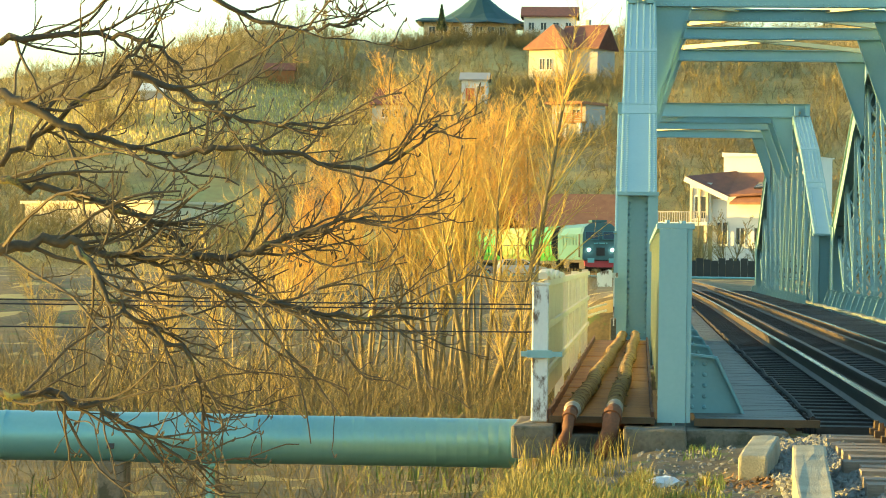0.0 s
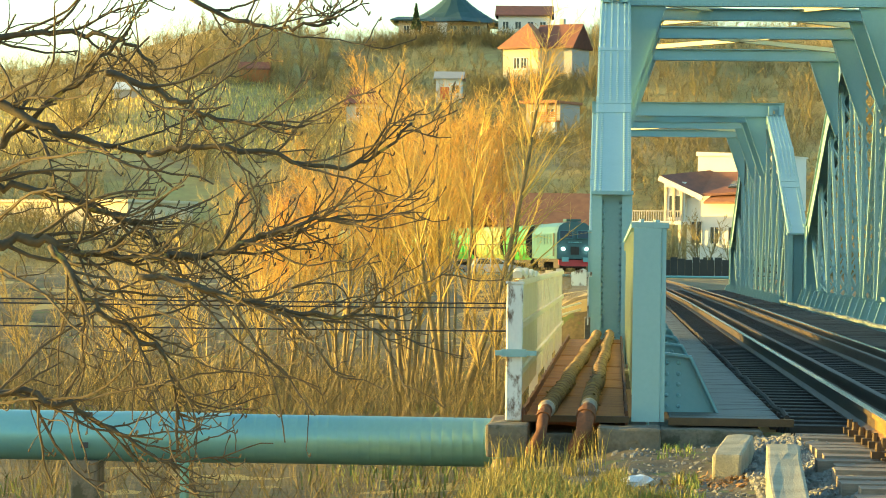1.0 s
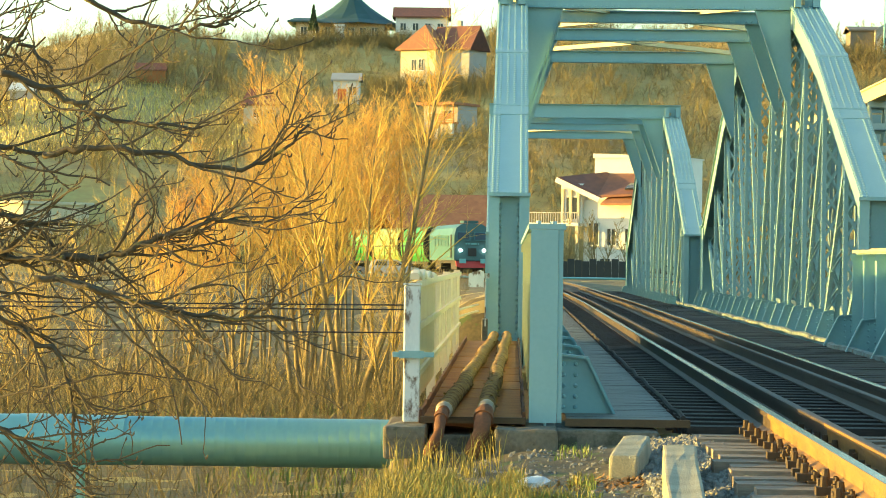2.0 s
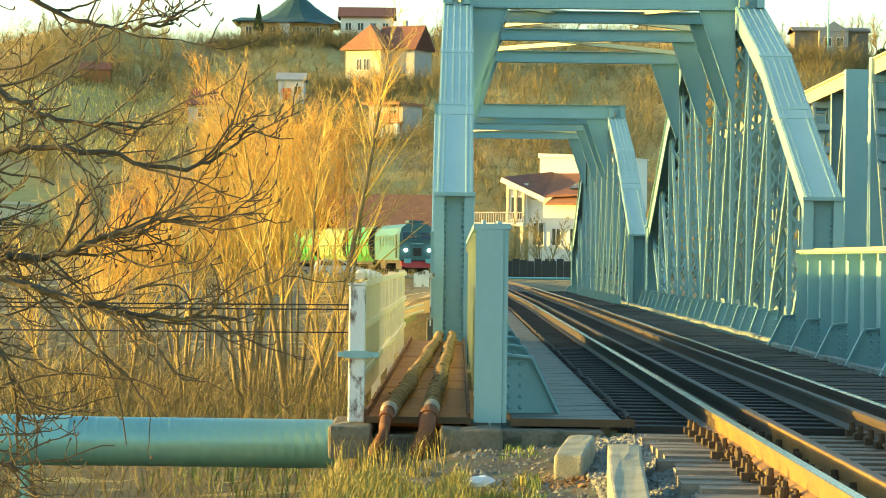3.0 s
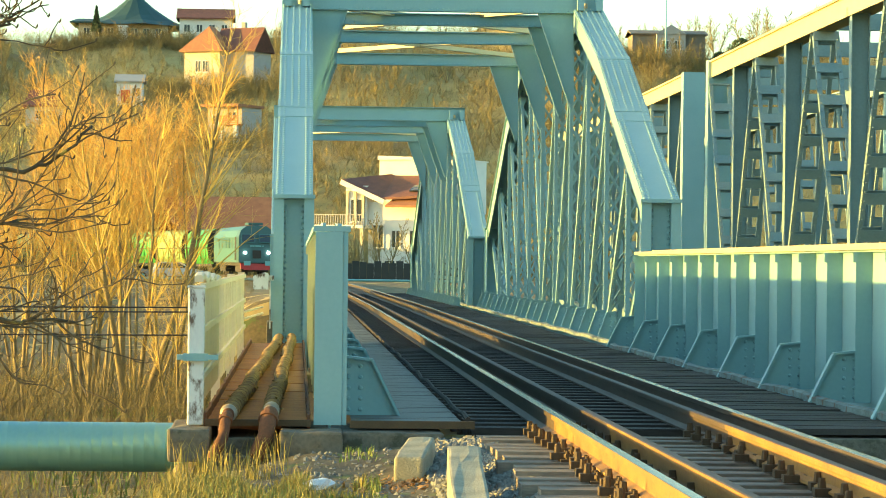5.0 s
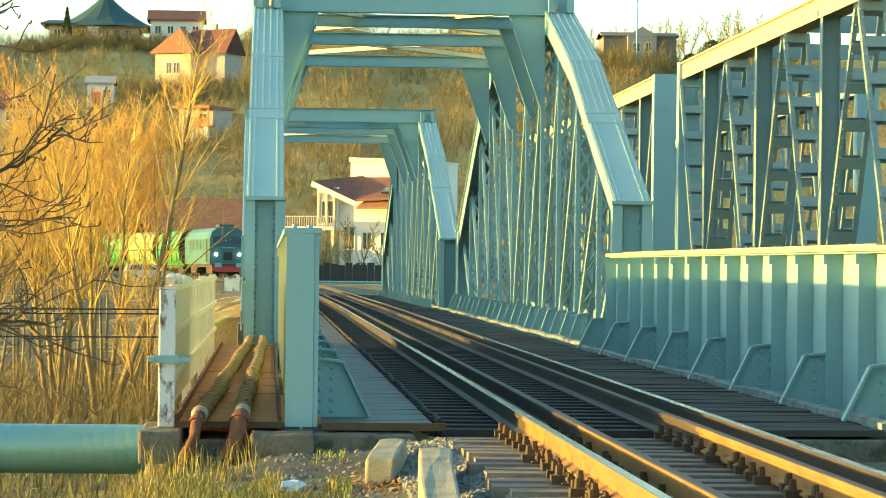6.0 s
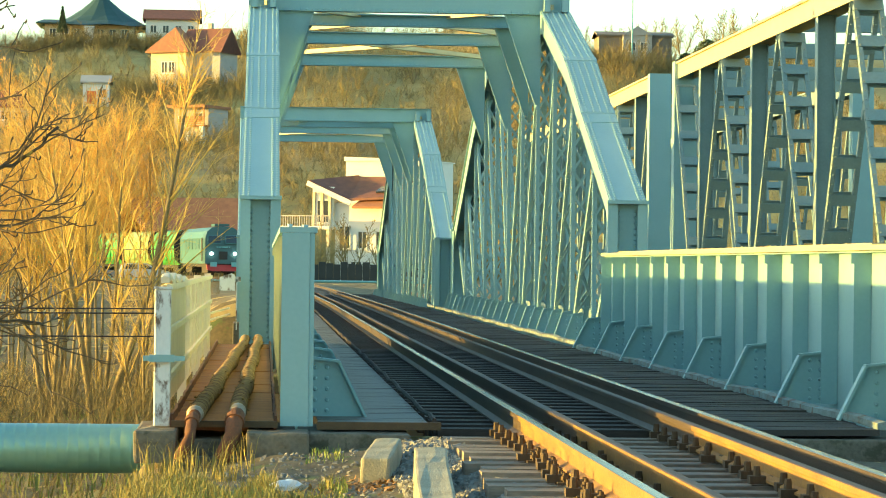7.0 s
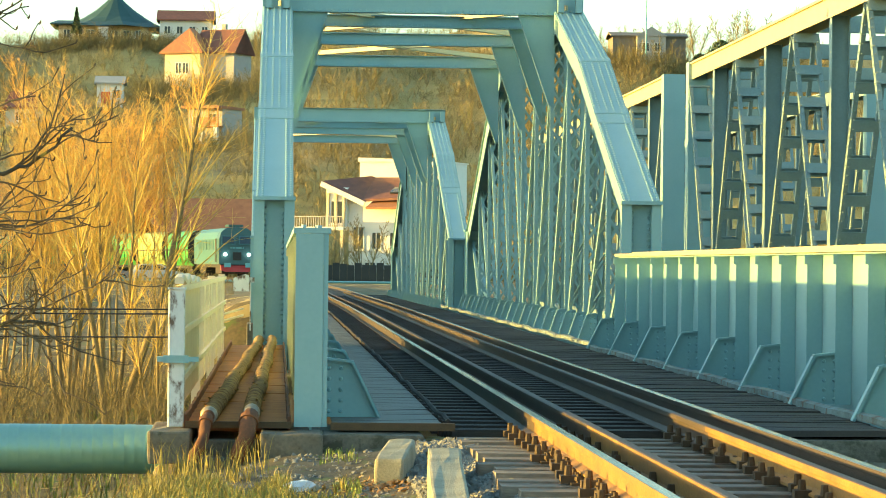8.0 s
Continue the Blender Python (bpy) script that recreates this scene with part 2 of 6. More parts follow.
def rail_geo(off, y0, y1, top=False, step_y=4.0):
    """A rail swept along the track at off from its middle: foot, web and head, or only the worn strip on top of the head."""
    prof = [(-0.065, -0.17), (0.065, -0.17), (0.065, -0.155), (0.012, -0.13), (0.012, -0.05), (0.036, -0.04), (0.036, -0.004), (-0.036, -0.004), (-0.036, -0.04), (-0.012, -0.05), (-0.012, -0.13), (-0.065, -0.155)]
    if top:
        prof = [(-0.03, -0.004), (0.03, -0.004), (0.026, 0.0), (-0.026, 0.0)]
    g, n = Geo(), len(prof)
    ys_ = np.linspace(y0, y1, max(2, int((y1 - y0) / step_y)))
    for y in ys_:
        g.v.extend([(track_x(y) + off + px, y, pz) for px, pz in prof])
    for j in range(len(ys_) - 1):
        for k in range(n):
            a, b2 = j * n + k, j * n + (k + 1) % n
            g.f.append((a, b2, b2 + n, a + n))
    g.f += [tuple(range(n))[::-1], tuple(len(g.v) - n + k for k in range(n))]
    return g


for off, y1 in ((RAIL_L - 2.76, 400), (RAIL_R - 2.76, 400)):
    r = thing("running_rail", "rusty steel running rail with a worn bright top", "rail", "rails of the track")
    # Right rail is dark throughout, its shaded look put into the colour.
    part("rail_body", rail_geo(off, -30, 21.6), RAIL_RUST if off < 0 else RAIL_DARK, r, "orange rusty rail side" if off < 0 else "rusty rail side darkened as in shade")
    # From the girder end on, shade is painted as darker rust.
    part("rail_body", rail_geo(off, 21.6, y1), RAIL_DARK, r, "rusty rail side darkened as in shade")
    part("rail_head", rail_geo(off, -30, y1, True), RAIL_TOP, r, "polished running surface")
for off in (GUARD_L - 2.76, GUARD_R - 2.76):
    r = thing("guard_rail", "rusty guard rail laid inside the running rail", "rail", "rails of the track")
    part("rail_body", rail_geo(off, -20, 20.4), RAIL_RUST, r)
    # Guard rails turn to the shaded rust colour here too.
    part("rail_body", rail_geo(off, 20.4, 124), RAIL_DARK, r, "rusty rail side darkened as in shade")
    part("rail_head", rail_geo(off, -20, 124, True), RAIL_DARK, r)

# ---- plate girder span ----
G0, G1, DZ = 22.3, 43.9, -0.12
span = thing("plate_girder_span", "blue-grey painted steel plate girder span with riveted stiffeners", "bridge span", "spans of the railway bridge")


def gusset_plate(xw, way, y, z0, parent, k=1.0):
    """A bracket plate that stands on the deck and props a wall at xw; way is +1 when it stands to the right of the wall."""
    t = 0.012
    o = [(0.0, 0.0), (0.47, 0.0), (0.25, 0.45), (0.22, 0.475), (0.0, 0.48)]
    g = Geo().slab([(xw + way * a * k, y, z0 + b) for a, b in o], (0, t, 0))
    p = part("gusset", g, PAINT, parent)
    lip = Geo().beam((xw + way * 0.475 * k, y, z0), (xw + way * 0.252 * k, y, z0 + 0.455), 0.10 * k, 0.022, (0, 1, 0))
    lip.beam((xw + way * 0.255 * k, y, z0 + 0.462), (xw + way * 0.02, y, z0 + 0.488), 0.10 * k, 0.022, (0, 1, 0))
    part("lip", lip, PAINT, p)
    rv = Geo()
    for i in range(5):
        for dx in (0.05, 0.15):
            rv.rivet((xw + way * dx * k, y - 0.001, z0 + 0.05 + i * 0.09), (0, -1, 0), 0.02)
    part("rivets", rv, PAINT, p, kind="stuff")


def plate_girder(xw, way, z1):
    """xw: plane of the web; way: +1 when the track lies to the right."""
    gd = part("girder_web", Geo().box(xw - 0.01, xw + 0.01, G0, G1, DZ - 0.5, z1), PAINT, span)
    # Right girder's flange plates carry the sunlit tint in their colour.
    part("top_flange", Geo().box(xw - 0.15, xw + 0.15, G0 - 0.03, G1, z1, z1 + 0.045), PAINT if way > 0 else SUNLIT_PAINT, span, "painted top flange")
    part("flange_plate", Geo().box(xw - 0.125, xw + 0.125, G0 + 2, G1 - 2, z1 + 0.045, z1 + 0.062), PAINT if way > 0 else SUNLIT_PAINT, span, "painted cover plate")
    part("flange_angle", Geo().box(xw + way * 0.012 if way > 0 else xw - 0.09, xw + 0.09 if way > 0 else xw - 0.012, G0 + 0.05, G1, z1 - 0.02, z1 - 0.002), PAINT, span)
    n = int((G1 - G0) / 1.45)
    rv = Geo()
    for i in range(n + 1):
        y = G0 + 1.05 + i * 1.45
        if y > G1:
            break
        for s in (-1, 1):
            out = 0.17 if way < 0 and s < 0 else 0.115
            st = Geo().box(xw + s * 0.012 if s > 0 else xw - out, xw + out if s > 0 else xw - 0.012, y, y + 0.014, DZ, z1 - 0.022)
            st.box(xw + s * 0.012 if s > 0 else xw - 0.026, xw + 0.026 if s > 0 else xw - 0.012, y + 0.014, y + 0.10, DZ, z1 - 0.022)
            st.box(xw + s * out - 0.03, xw + s * out + 0.03, y - 0.012, y - 0.001, z1 - 0.12, z1 - 0.022)
            # Outer stiffeners on the sun side are coloured as if lit.
            part("stiffener", st, SUNLIT_PAINT if (s < 0 and way > 0) else PAINT, span)
        for k in range(13):
            rv.rivet((xw + way * 0.027, y + 0.06, DZ + 0.55 + k * 0.07), (way, 0, 0), 0.014)
    part("web_rivets", rv, PAINT, span, kind="stuff")
    for i in range(8):
        y = 23.4 + i * 2.91
        if y < G1:
            gusset_plate(xw + way * 0.115, way, y, DZ, span)


plate_girder(0.27, 1, 1.40)
plate_girder(5.45, -1, 1.33)
for xw, z1 in ((0.27, 1.40), (5.45, 1.33)):
    e = Geo().box(xw - 0.13, xw + 0.09, G0 - 0.03, G0 - 0.01, DZ - 0.02, z1 - 0.002)
    part("end_plate", e, PAINT, span, "smooth blue-grey end plate")
    part("end_angle", Geo().box(xw + 0.093, xw + 0.13, G0 - 0.02, G0 + 0.06, DZ - 0.02, z1 - 0.002), PAINT, span)
    part("cap_bolt", Geo().tube([(xw - 0.07, G0 + 0.05, z1 + 0.04), (xw - 0.07, G0 + 0.05, z1 + 0.07)], 0.022, 8), PAINT, span)
    part("cap_bolt", Geo().tube([(xw + 0.05, G0 + 0.05, z1 + 0.04), (xw + 0.05, G0 + 0.05, z1 + 0.065)], 0.03, 8), PAINT, span)


# ---- truss spans of this track ----
XL, XR = -0.07, 5.80
PANEL = 3.41
TOPZ, LOWZ = 6.30, 2.20
BENDS = (4.2, 7.1)          # kinks of the rising top chord


def chord_z(s, length):
    """Height of the top chord's upper side at s metres along a span."""
    e = min(s, length - s)
    return float(np.interp(e, (0, *BENDS, 11.8), (LOWZ, 3.82, 4.98, TOPZ)))


def laced_bar(a, b, w, depth, parent, name, pitch=0.42, crossed=True):
    """Two channels from a to b, w apart across the bridge, held by crossed or single lacing on the faces along it."""
    a, b = Vector(a), Vector(b)
    d = (b - a).normalized()
    s = Vector((1, 0, 0))
    u = s.cross(d)
    h = depth / 2
    p = None
    for k in (-1, 1):
        prof = [(k * w / 2, -h), (k * w / 2, h), (k * (w / 2 - 0.07), h), (k * (w / 2 - 0.07), h - 0.012), (k * (w / 2 - 0.014), h - 0.012), (k * (w / 2 - 0.014), 0.012 - h), (k * (w / 2 - 0.07), 0.012 - h), (k * (w / 2 - 0.07), -h)]
        g = Geo().sweep((a, b), prof, s)
        if p is None:
            p = part(name, g, PAINT, parent)
        else:
            part("channel", g, PAINT, p)
    n = max(2, int((b - a).length / pitch))
    lc = Geo()
    for i in range(n):
        q0, q1 = a + (b - a) * (i / n), a + (b - a) * ((i + 1) / n)
        for m in (-1, 1):
            o = u * m * (h + 0.006)
            k = 1 if crossed or i % 2 else -1
            lc.beam(q0 + k * s * (w / 2 - 0.03) + o, q1 - k * s * (w / 2 - 0.03) + o, 0.036, 0.008, s)
            if crossed:
                lc.beam(q0 - s * (w / 2 - 0.03) + o * 1.08, q1 + s * (w / 2 - 0.03) + o * 1.08, 0.036, 0.008, s)
    part("lacing", lc, PAINT, p, kind="stuff")
    rv = Geo()
    for i in range(int((b - a).length / 0.14)):
        q = a + d * (0.08 + i * 0.14)
        for m in (-1, 1):
            rv.rivet(q + s * (-w / 2 - 0.001) + u * m * (h - 0.035), (-1, 0, 0), 0.018)
            rv.rivet(q + s * m * (w / 2 - 0.03) - u * (h + 0.014), -u, 0.014)
    part("rivets", rv, PAINT, p, kind="stuff")
    return p


def truss_span(y0, n, label, at, portal):
    sp = thing("truss_span", label, "bridge span", "spans of the railway bridge", at=at)
    L = n * PANEL
    W = 0.60
    nodes = [i * PANEL for i in range(n + 1)]
    for side, X in ((1, XL), (-1, XR)):
        inner = side
        # top chord: cover plates with laps, side plates below
        seg = sorted({*np.linspace(0, L, 2 * n + 1).tolist(), *BENDS, 11.8, L - 11.8, *(L - b for b in BENDS)})
        rv = Geo()
        for i in range(len(seg) - 1):
            a, b = seg[i], seg[i + 1]
            za, zb = chord_z(a, L), chord_z(b, L)
            m = max(1, int((b - a) / 0.105))
            for j in range(m):
                t = (j + 0.5) / m
                q = (y0 + a + t * (b - a), za + t * (zb - za) + (0.030 if a > 4.1 else 0.016))
                if a < L / 2:
                    for dx in (-0.265, -0.19, 0.19, 0.265) + ((-0.06, 0.06) if a > 4.1 else ()):
                        rv.rivet((X + dx, *q), (0, -0.35, 1), 0.027)
        line = [(y0 + a, chord_z(a, L)) for a in seg]
        u = Geo().sweep([(X, *q) for q in line], [(-W / 2, 0.015), (-W / 2, -0.015), (-0.25, -0.015), (-0.25, -0.43), (-0.23, -0.43), (-0.23, -0.015), (0.23, -0.015), (0.23, -0.43), (0.25, -0.43), (0.25, -0.015), (W / 2, -0.015), (W / 2, 0.015)])
        top = part("top_chord", u, PAINT, sp)
        part("rivets", rv, PAINT, top, kind="stuff")
        # lap plates on the rising part
        for s0, s1, w, dz in ((4.2, 11.7, 0.598, 0.022), (3.75, 4.2, 0.605, 0.022), (4.2, 4.55, 0.61, 0.034), (7.0, 7.25, 0.61, 0.034)):
            run = [s0, *(b for b in BENDS if s0 + 0.01 < b < s1 - 0.01), s1]
            lp = Geo().sweep([(X, y0 + a, chord_z(a, L) + dz) for a in run], [(-w / 2, -0.007), (w / 2, -0.007), (w / 2, 0.007), (-w / 2, 0.007)])
            part("lap_plate", lp, PAINT, sp)
        # end posts
        for s, f in ((0.0, 1), (L, -1)):
            y = y0 + s
            sec = [(-0.32, 0), (-0.16, 0), (-0.16, 0.012), (-0.27, 0.012), (-0.27, 0.15), (0.27, 0.15), (0.27, 0.012), (0.16, 0.012), (0.16, 0), (0.32, 0), (0.32, 0.012), (0.29, 0.012), (0.29, 0.5), (0.27, 0.5), (0.27, 0.17), (-0.27, 0.17), (-0.27, 0.5), (-0.29, 0.5), (-0.29, 0.012), (-0.32, 0.012)]
            po = Geo().sweep([(X, y, DZ - 0.4), (X, y, LOWZ - 0.03)], [(p_, -f * q_) for p_, q_ in sec])
            pp = part("end_post", po, PAINT, sp)
            part("post_cap", Geo().box(X - 0.335, X + 0.335, y - 0.05, y + 0.3, LOWZ - 0.03, LOWZ + 0.03), PAINT, pp)
            r2 = Geo()
            for k in range(24):
                for dx in (-0.135, 0.135):
                    r2.rivet((X + dx, y + f * 0.148 if f > 0 else y - 0.148, DZ + 0.1 + k * 0.09), (0, -f, 0), 0.026)
            part("rivets", r2, PAINT, pp, kind="stuff")
        # bottom chord
        bc = Geo().box(X - 0.25, X - 0.23, y0, y0 + L, DZ - 0.45, DZ - 0.02).box(X + 0.23, X + 0.25, y0, y0 + L, DZ - 0.45, DZ - 0.02).box(X - 0.30, X + 0.30, y0, y0 + L, DZ - 0.02, DZ)
        part("bottom_chord", bc, PAINT, sp)
        # verticals, diagonals, brackets
        for i, s in enumerate(nodes):
            y = y0 + s
            if 0 < i < n:
                laced_bar((X, y, DZ), (X, y, chord_z(s, L) - 0.2), 0.34, 0.18, sp, "vertical", 0.40)
            if 0 < s < L:
                gusset_plate(X + inner * 0.31, inner, y, DZ, sp, 0.7)
                gusset_plate(X + inner * 0.31, inner, y + PANEL / 2, DZ, sp, 0.7)
            if i < n:
                fall = i < n / 2
                s2 = nodes[i + 1]
                a = (X, y + (0.5 if i == 0 else 0), chord_z(s, L) - 0.25) if fall else (X, y, DZ + 0.1)
                b = (X, y0 + s2, DZ + 0.1) if fall else (X, y0 + s2, chord_z(s2, L) - 0.25)
                laced_bar(a, b, 0.26, 0.12, sp, "diagonal", 0.5, False)
    # cross beams with knee plates
    for k, (s, h) in enumerate(((11.8, portal), (14.2, 0.22), (19.0, 0.24), (26.0, 0.26))):
        y, zb = y0 + s, 6.25 if k == 0 else 6.17
        g = Geo().sweep([(XL - 0.3 if k == 0 else XL + 0.3, y, zb), (XR + 0.3 if k == 0 else XR - 0.3, y, zb)], [(p_, -q_) for p_, q_ in [(-0.12, -0.012), (0.12, -0.012), (0.12, 0), (0.008, 0), (0.008, h), (0.12, h), (0.12, h + 0.014), (-0.12, h + 0.014), (-0.12, h), (-0.008, h), (-0.008, 0.07), (-0.03, 0.07), (-0.03, 0.0), (-0.12, 0.0)]], (0, 1, 0))
        cb = part("cross_beam", g, PAINT, sp)
        rv = Geo()
        for j in range(46):
            rv.rivet((XL + 0.4 + j * 0.115, y - 0.031, zb + 0.035), (0, -1, 0), 0.02)
        part("rivets", rv, PAINT, cb, kind="stuff")
        for X, w in ((XL + 0.29, 1), (XR - 0.29, -1)):
            kn = Geo().slab([(X, y - 0.005, zb), (X + w * 0.72, y - 0.005, zb), (X + w * 0.66, y - 0.005, zb - 0.12), (X + w * 0.10, y - 0.005, zb - 1.78), (X, y - 0.005, zb - 1.9)], (0, 0.012, 0))
            kp = part("knee_plate", kn, PAINT, sp)
            part("knee_flange", Geo().beam((X + w * 0.72, y, zb - 0.01), (X + w * 0.06, y, zb - 1.9), 0.16, 0.014, (0, 1, 0)), PAINT, kp)
    # top bracing
    for s0, s1 in ((11.8, 19.0), (19.0, 26.0)):
        for xa, xb in ((XL, XR), (XR, XL)):
            # Sunlight on the braces is painted into their colour.
            part("lateral_brace", Geo().beam((xa, y0 + s0, TOPZ + 0.10), (xb, y0 + s1, TOPZ + 0.10), 0.14, 0.10), SUNLIT_PAINT, sp, "lateral brace in sunlit paint colour")
    # upright stubs at the portal's upper corners
    for X in (XL, XR):
        for dx in (-0.18, 0.18):
            part("portal_lug", Geo().box(X + dx - 0.06, X + dx + 0.06, y0 + 11.45, y0 + 11.66, TOPZ - 0.02, TOPZ + 0.30), PAINT, sp)
    return sp


truss_span(44.5, 11, "riveted blue-grey steel truss span of a railway bridge", pose(0, 0, 0), 0.62)
truss_span(83.0, 11, "farther riveted blue-grey steel truss span over the river", pose(0.0, 0, -0.24, 0, 0, 0.3), 0.44)


# ---- neighbouring bridge ----
def ladder_bar(a, b, w, depth, parent, name, pitch=0.75):
    """Two plates joined by batten plates, like a ladder."""
    a, b = Vector(a), Vector(b)
    d = (b - a).normalized()
    s = Vector((1, 0, 0))
    u = s.cross(d)
    g = Geo()
    for k in (-1, 1):
        g.beam(a + s * k * w / 2, b + s * k * w / 2, 0.09, depth, s)
    p = part(name, g, PAINT_OLD, parent)
    bt = Geo()
    n = max(2, int((b - a).length / pitch))
    for i in range(n + 1):
        q = a + (b - a) * (i / n)
        for m in (-1, 1):
            o = u * m * (depth / 2 + 0.006)
            bt.beam(q + o - d * 0.12, q + o + d * 0.12, w + 0.08, 0.012, s)
    part("batten", bt, PAINT_OLD, p, kind="stuff")
    rv = Geo()
    for i in range(int((b - a).length / 0.2)):
        q = a + d * (0.1 + i * 0.2)
        for k in (-1, 1):
            rv.rivet(q + s * (-w / 2 - 0.046) + u * k * (depth / 2 - 0.04), (-1, 0, 0), 0.024)
            rv.rivet(q + s * k * w / 2 - u * (depth / 2 + 0.013), -u, 0.02)
    part("rivets", rv, PAINT_OLD, p, kind="stuff")


def old_span(y0, y1, n, label):
    sp = thing("parallel_truss_span", label, "bridge span", "spans of the neighbouring bridge")
    P = (y1 - y0) / n
    zt, zb = 6.72, -0.3
    for X in (11.3, 17.2):
        g = Geo().sweep([(X, y0, zt), (X, y1, zt)], [(-0.28, 0), (-0.28, -0.05), (-0.22, -0.05), (-0.22, -0.45), (-0.2, -0.45), (-0.2, -0.05), (0.2, -0.05), (0.2, -0.45), (0.22, -0.45), (0.22, -0.05), (0.28, -0.05), (0.28, 0)])
        # Left chord is coloured as sunlit, the right one is not.
        part("top_chord", g, SUNLIT_PAINT if X < 12 else PAINT_OLD, sp)
        part("bottom_chord", Geo().box(X - 0.25, X + 0.25, y0, y1, zb - 0.4, zb), PAINT_OLD, sp)
        for i in range(n):
            ya, ym, yb = y0 + i * P, y0 + (i + 0.5) * P, y0 + (i + 1) * P
            ladder_bar((X, ya + 0.15, zt - 0.6), (X, ym - 0.2, zb), 0.48, 0.13, sp, "diagonal")
            ladder_bar((X, yb - 0.15, zt - 0.6), (X, ym + 0.2, zb), 0.48, 0.13, sp, "diagonal")
            hs = [(-0.19, -0.14), (-0.17, -0.14), (-0.17, -0.008), (0.17, -0.008), (0.17, -0.14), (0.19, -0.14), (0.19, 0.14), (0.17, 0.14), (0.17, 0.008), (-0.17, 0.008), (-0.17, 0.14), (-0.19, 0.14)]
            part("vertical", Geo().sweep([(X, ym, zb), (X, ym, zt - 0.4)], hs), PAINT_OLD, sp)
        for y in (y0, y1):
            part("end_post", Geo().box(X - 0.31, X + 0.31, y - 0.24, y + 0.24, zb - 0.4, zt + 0.02), PAINT, sp)
    for i in range(n + 1):
        y = y0 + i * P
        part("cross_beam", Geo().box(11.6, 16.9, y - 0.1, y + 0.1, zt - 0.42, zt - 0.06), PAINT_OLD, sp)
        part("floor_beam", Geo().box(11.56, 16.94, y - 0.15, y + 0.15, zb - 0.6, zb - 0.02), PAINT_OLD, sp)
    return sp


old_span(37.0, 75.1, 5, "older grey riveted truss span of the neighbouring bridge")
old_span(80.0, 118.1, 5, "farther grey truss span of the neighbouring bridge")


# ---- abutment, deck, walkway ----
def rough_block(x0, x1, y0, y1, z0, z1, seed, amp=0.012, cut=0.03):
    """A worn concrete block: rounded, uneven edges."""
    bm = bmesh.new()
    bmesh.ops.create_cube(bm, size=1.0)
    for v in bm.verts:
        v.co = Vector((x0 + (v.co.x + 0.5) * (x1 - x0), y0 + (v.co.y + 0.5) * (y1 - y0), z0 + (v.co.z + 0.5) * (z1 - z0)))
    bmesh.ops.bevel(bm, geom=bm.edges[:], offset=cut, segments=2, affect="EDGES", profile=0.6)
    bmesh.ops.subdivide_edges(bm, edges=bm.edges[:], cuts=2, use_grid_fill=True)
    for v in bm.verts:
        q = v.co * 7 + Vector((seed * 3.1, seed, 0))
        v.co += amp * Vector((noise.noise(q), noise.noise(q + Vector((9, 0, 0))), noise.noise(q + Vector((0, 9, 0)))))
    me = bpy.data.meshes.new("block")
    bm.to_mesh(me)
    bm.free()
    return me


abut = thing("abutment", "weathered concrete bridge abutment with a stained ledge", "abutment", kind="structure")
for x0, x1, y0, y1, z0, z1, sd in ((-1.0, -0.66, 21.85, 23.3, -0.41, -0.16, 1), (-0.66, -0.12, 22.2, 23.3, -0.6, -0.24, 6), (-0.12, 0.36, 21.8, 23.3, -0.5, -0.17, 7), (0.36, 1.16, 22.0, 23.3, -0.42, -0.18, 2), (1.3, 6.4, 22.2, 23.4, -0.62, -0.36, 3), (-0.80, 6.3, 22.1, 23.5, -4.5, -0.38, 4), (5.0, 5.9, 21.6, 22.25, -0.5, -0.16, 5), (3.9, 5.35, 21.9, 23.3, -0.6, -0.19, 8)):
    me = rough_block(x0, x1, y0, y1, z0, z1, sd, 0.022 if sd in (1, 7) else 0.014, 0.022)
    me.materials.append(CONCRETE)
    part("concrete_ledge", me, CONCRETE, abut)
for y in (44.2, 82.6, 121.2):
    pier = thing("pier", "grey concrete bridge pier standing in the valley", "pier", "piers", kind="structure")
    me = rough_block(-0.9, 6.6, y - 0.9, y + 0.9, -6.5, -0.58, y)
    me.materials.append(CONCRETE)
    part("shaft", me, CONCRETE, pier)

deck = thing("bridge_deck", "bridge deck of dark timbers and grey walkway plates", "bridge deck", kind="structure")
part("edge_angle", Geo().sweep([(0.43, 22.22, -0.13), (1.42, 22.22, -0.13)], [(-0.02, -0.03), (0.02, -0.03), (0.02, 0.03), (-0.02, 0.03)], (0, 1, 0)), CLIP, deck, "dark rusty edge angle")
part("edge_angle", Geo().sweep([(-0.72, 22.25, -0.13), (0.12, 22.25, -0.13)], [(-0.02, -0.03), (0.02, -0.03), (0.02, 0.02), (-0.02, 0.02)], (0, 1, 0)), CLIP, deck, "dark rusty edge angle")
kerb = Geo()
kp = [(4.93 + (0.2 if i > 24 else 0.0) + 0.02 * math.sin(i * 2.1), 22.0 + i * 0.9, -0.07 + 0.012 * math.sin(i * 1.3)) for i in range(111)]
kerb.sweep(kp, [(-0.045, -0.05), (0.045, -0.05), (0.045, 0.0), (0.02, 0.018), (-0.045, 0.004)])
part("kerb_angle", kerb, KERB, deck, "dented scratched kerb angle")
part("edge_bar", Geo().tube([(1.37 + 0.012 * math.sin(i * 1.7), 22.3 + i * 0.8, -0.09 + 0.01 * math.sin(i * 2.3)) for i in range(120)], 0.022, 6), TIE, deck, "dark edge bar")

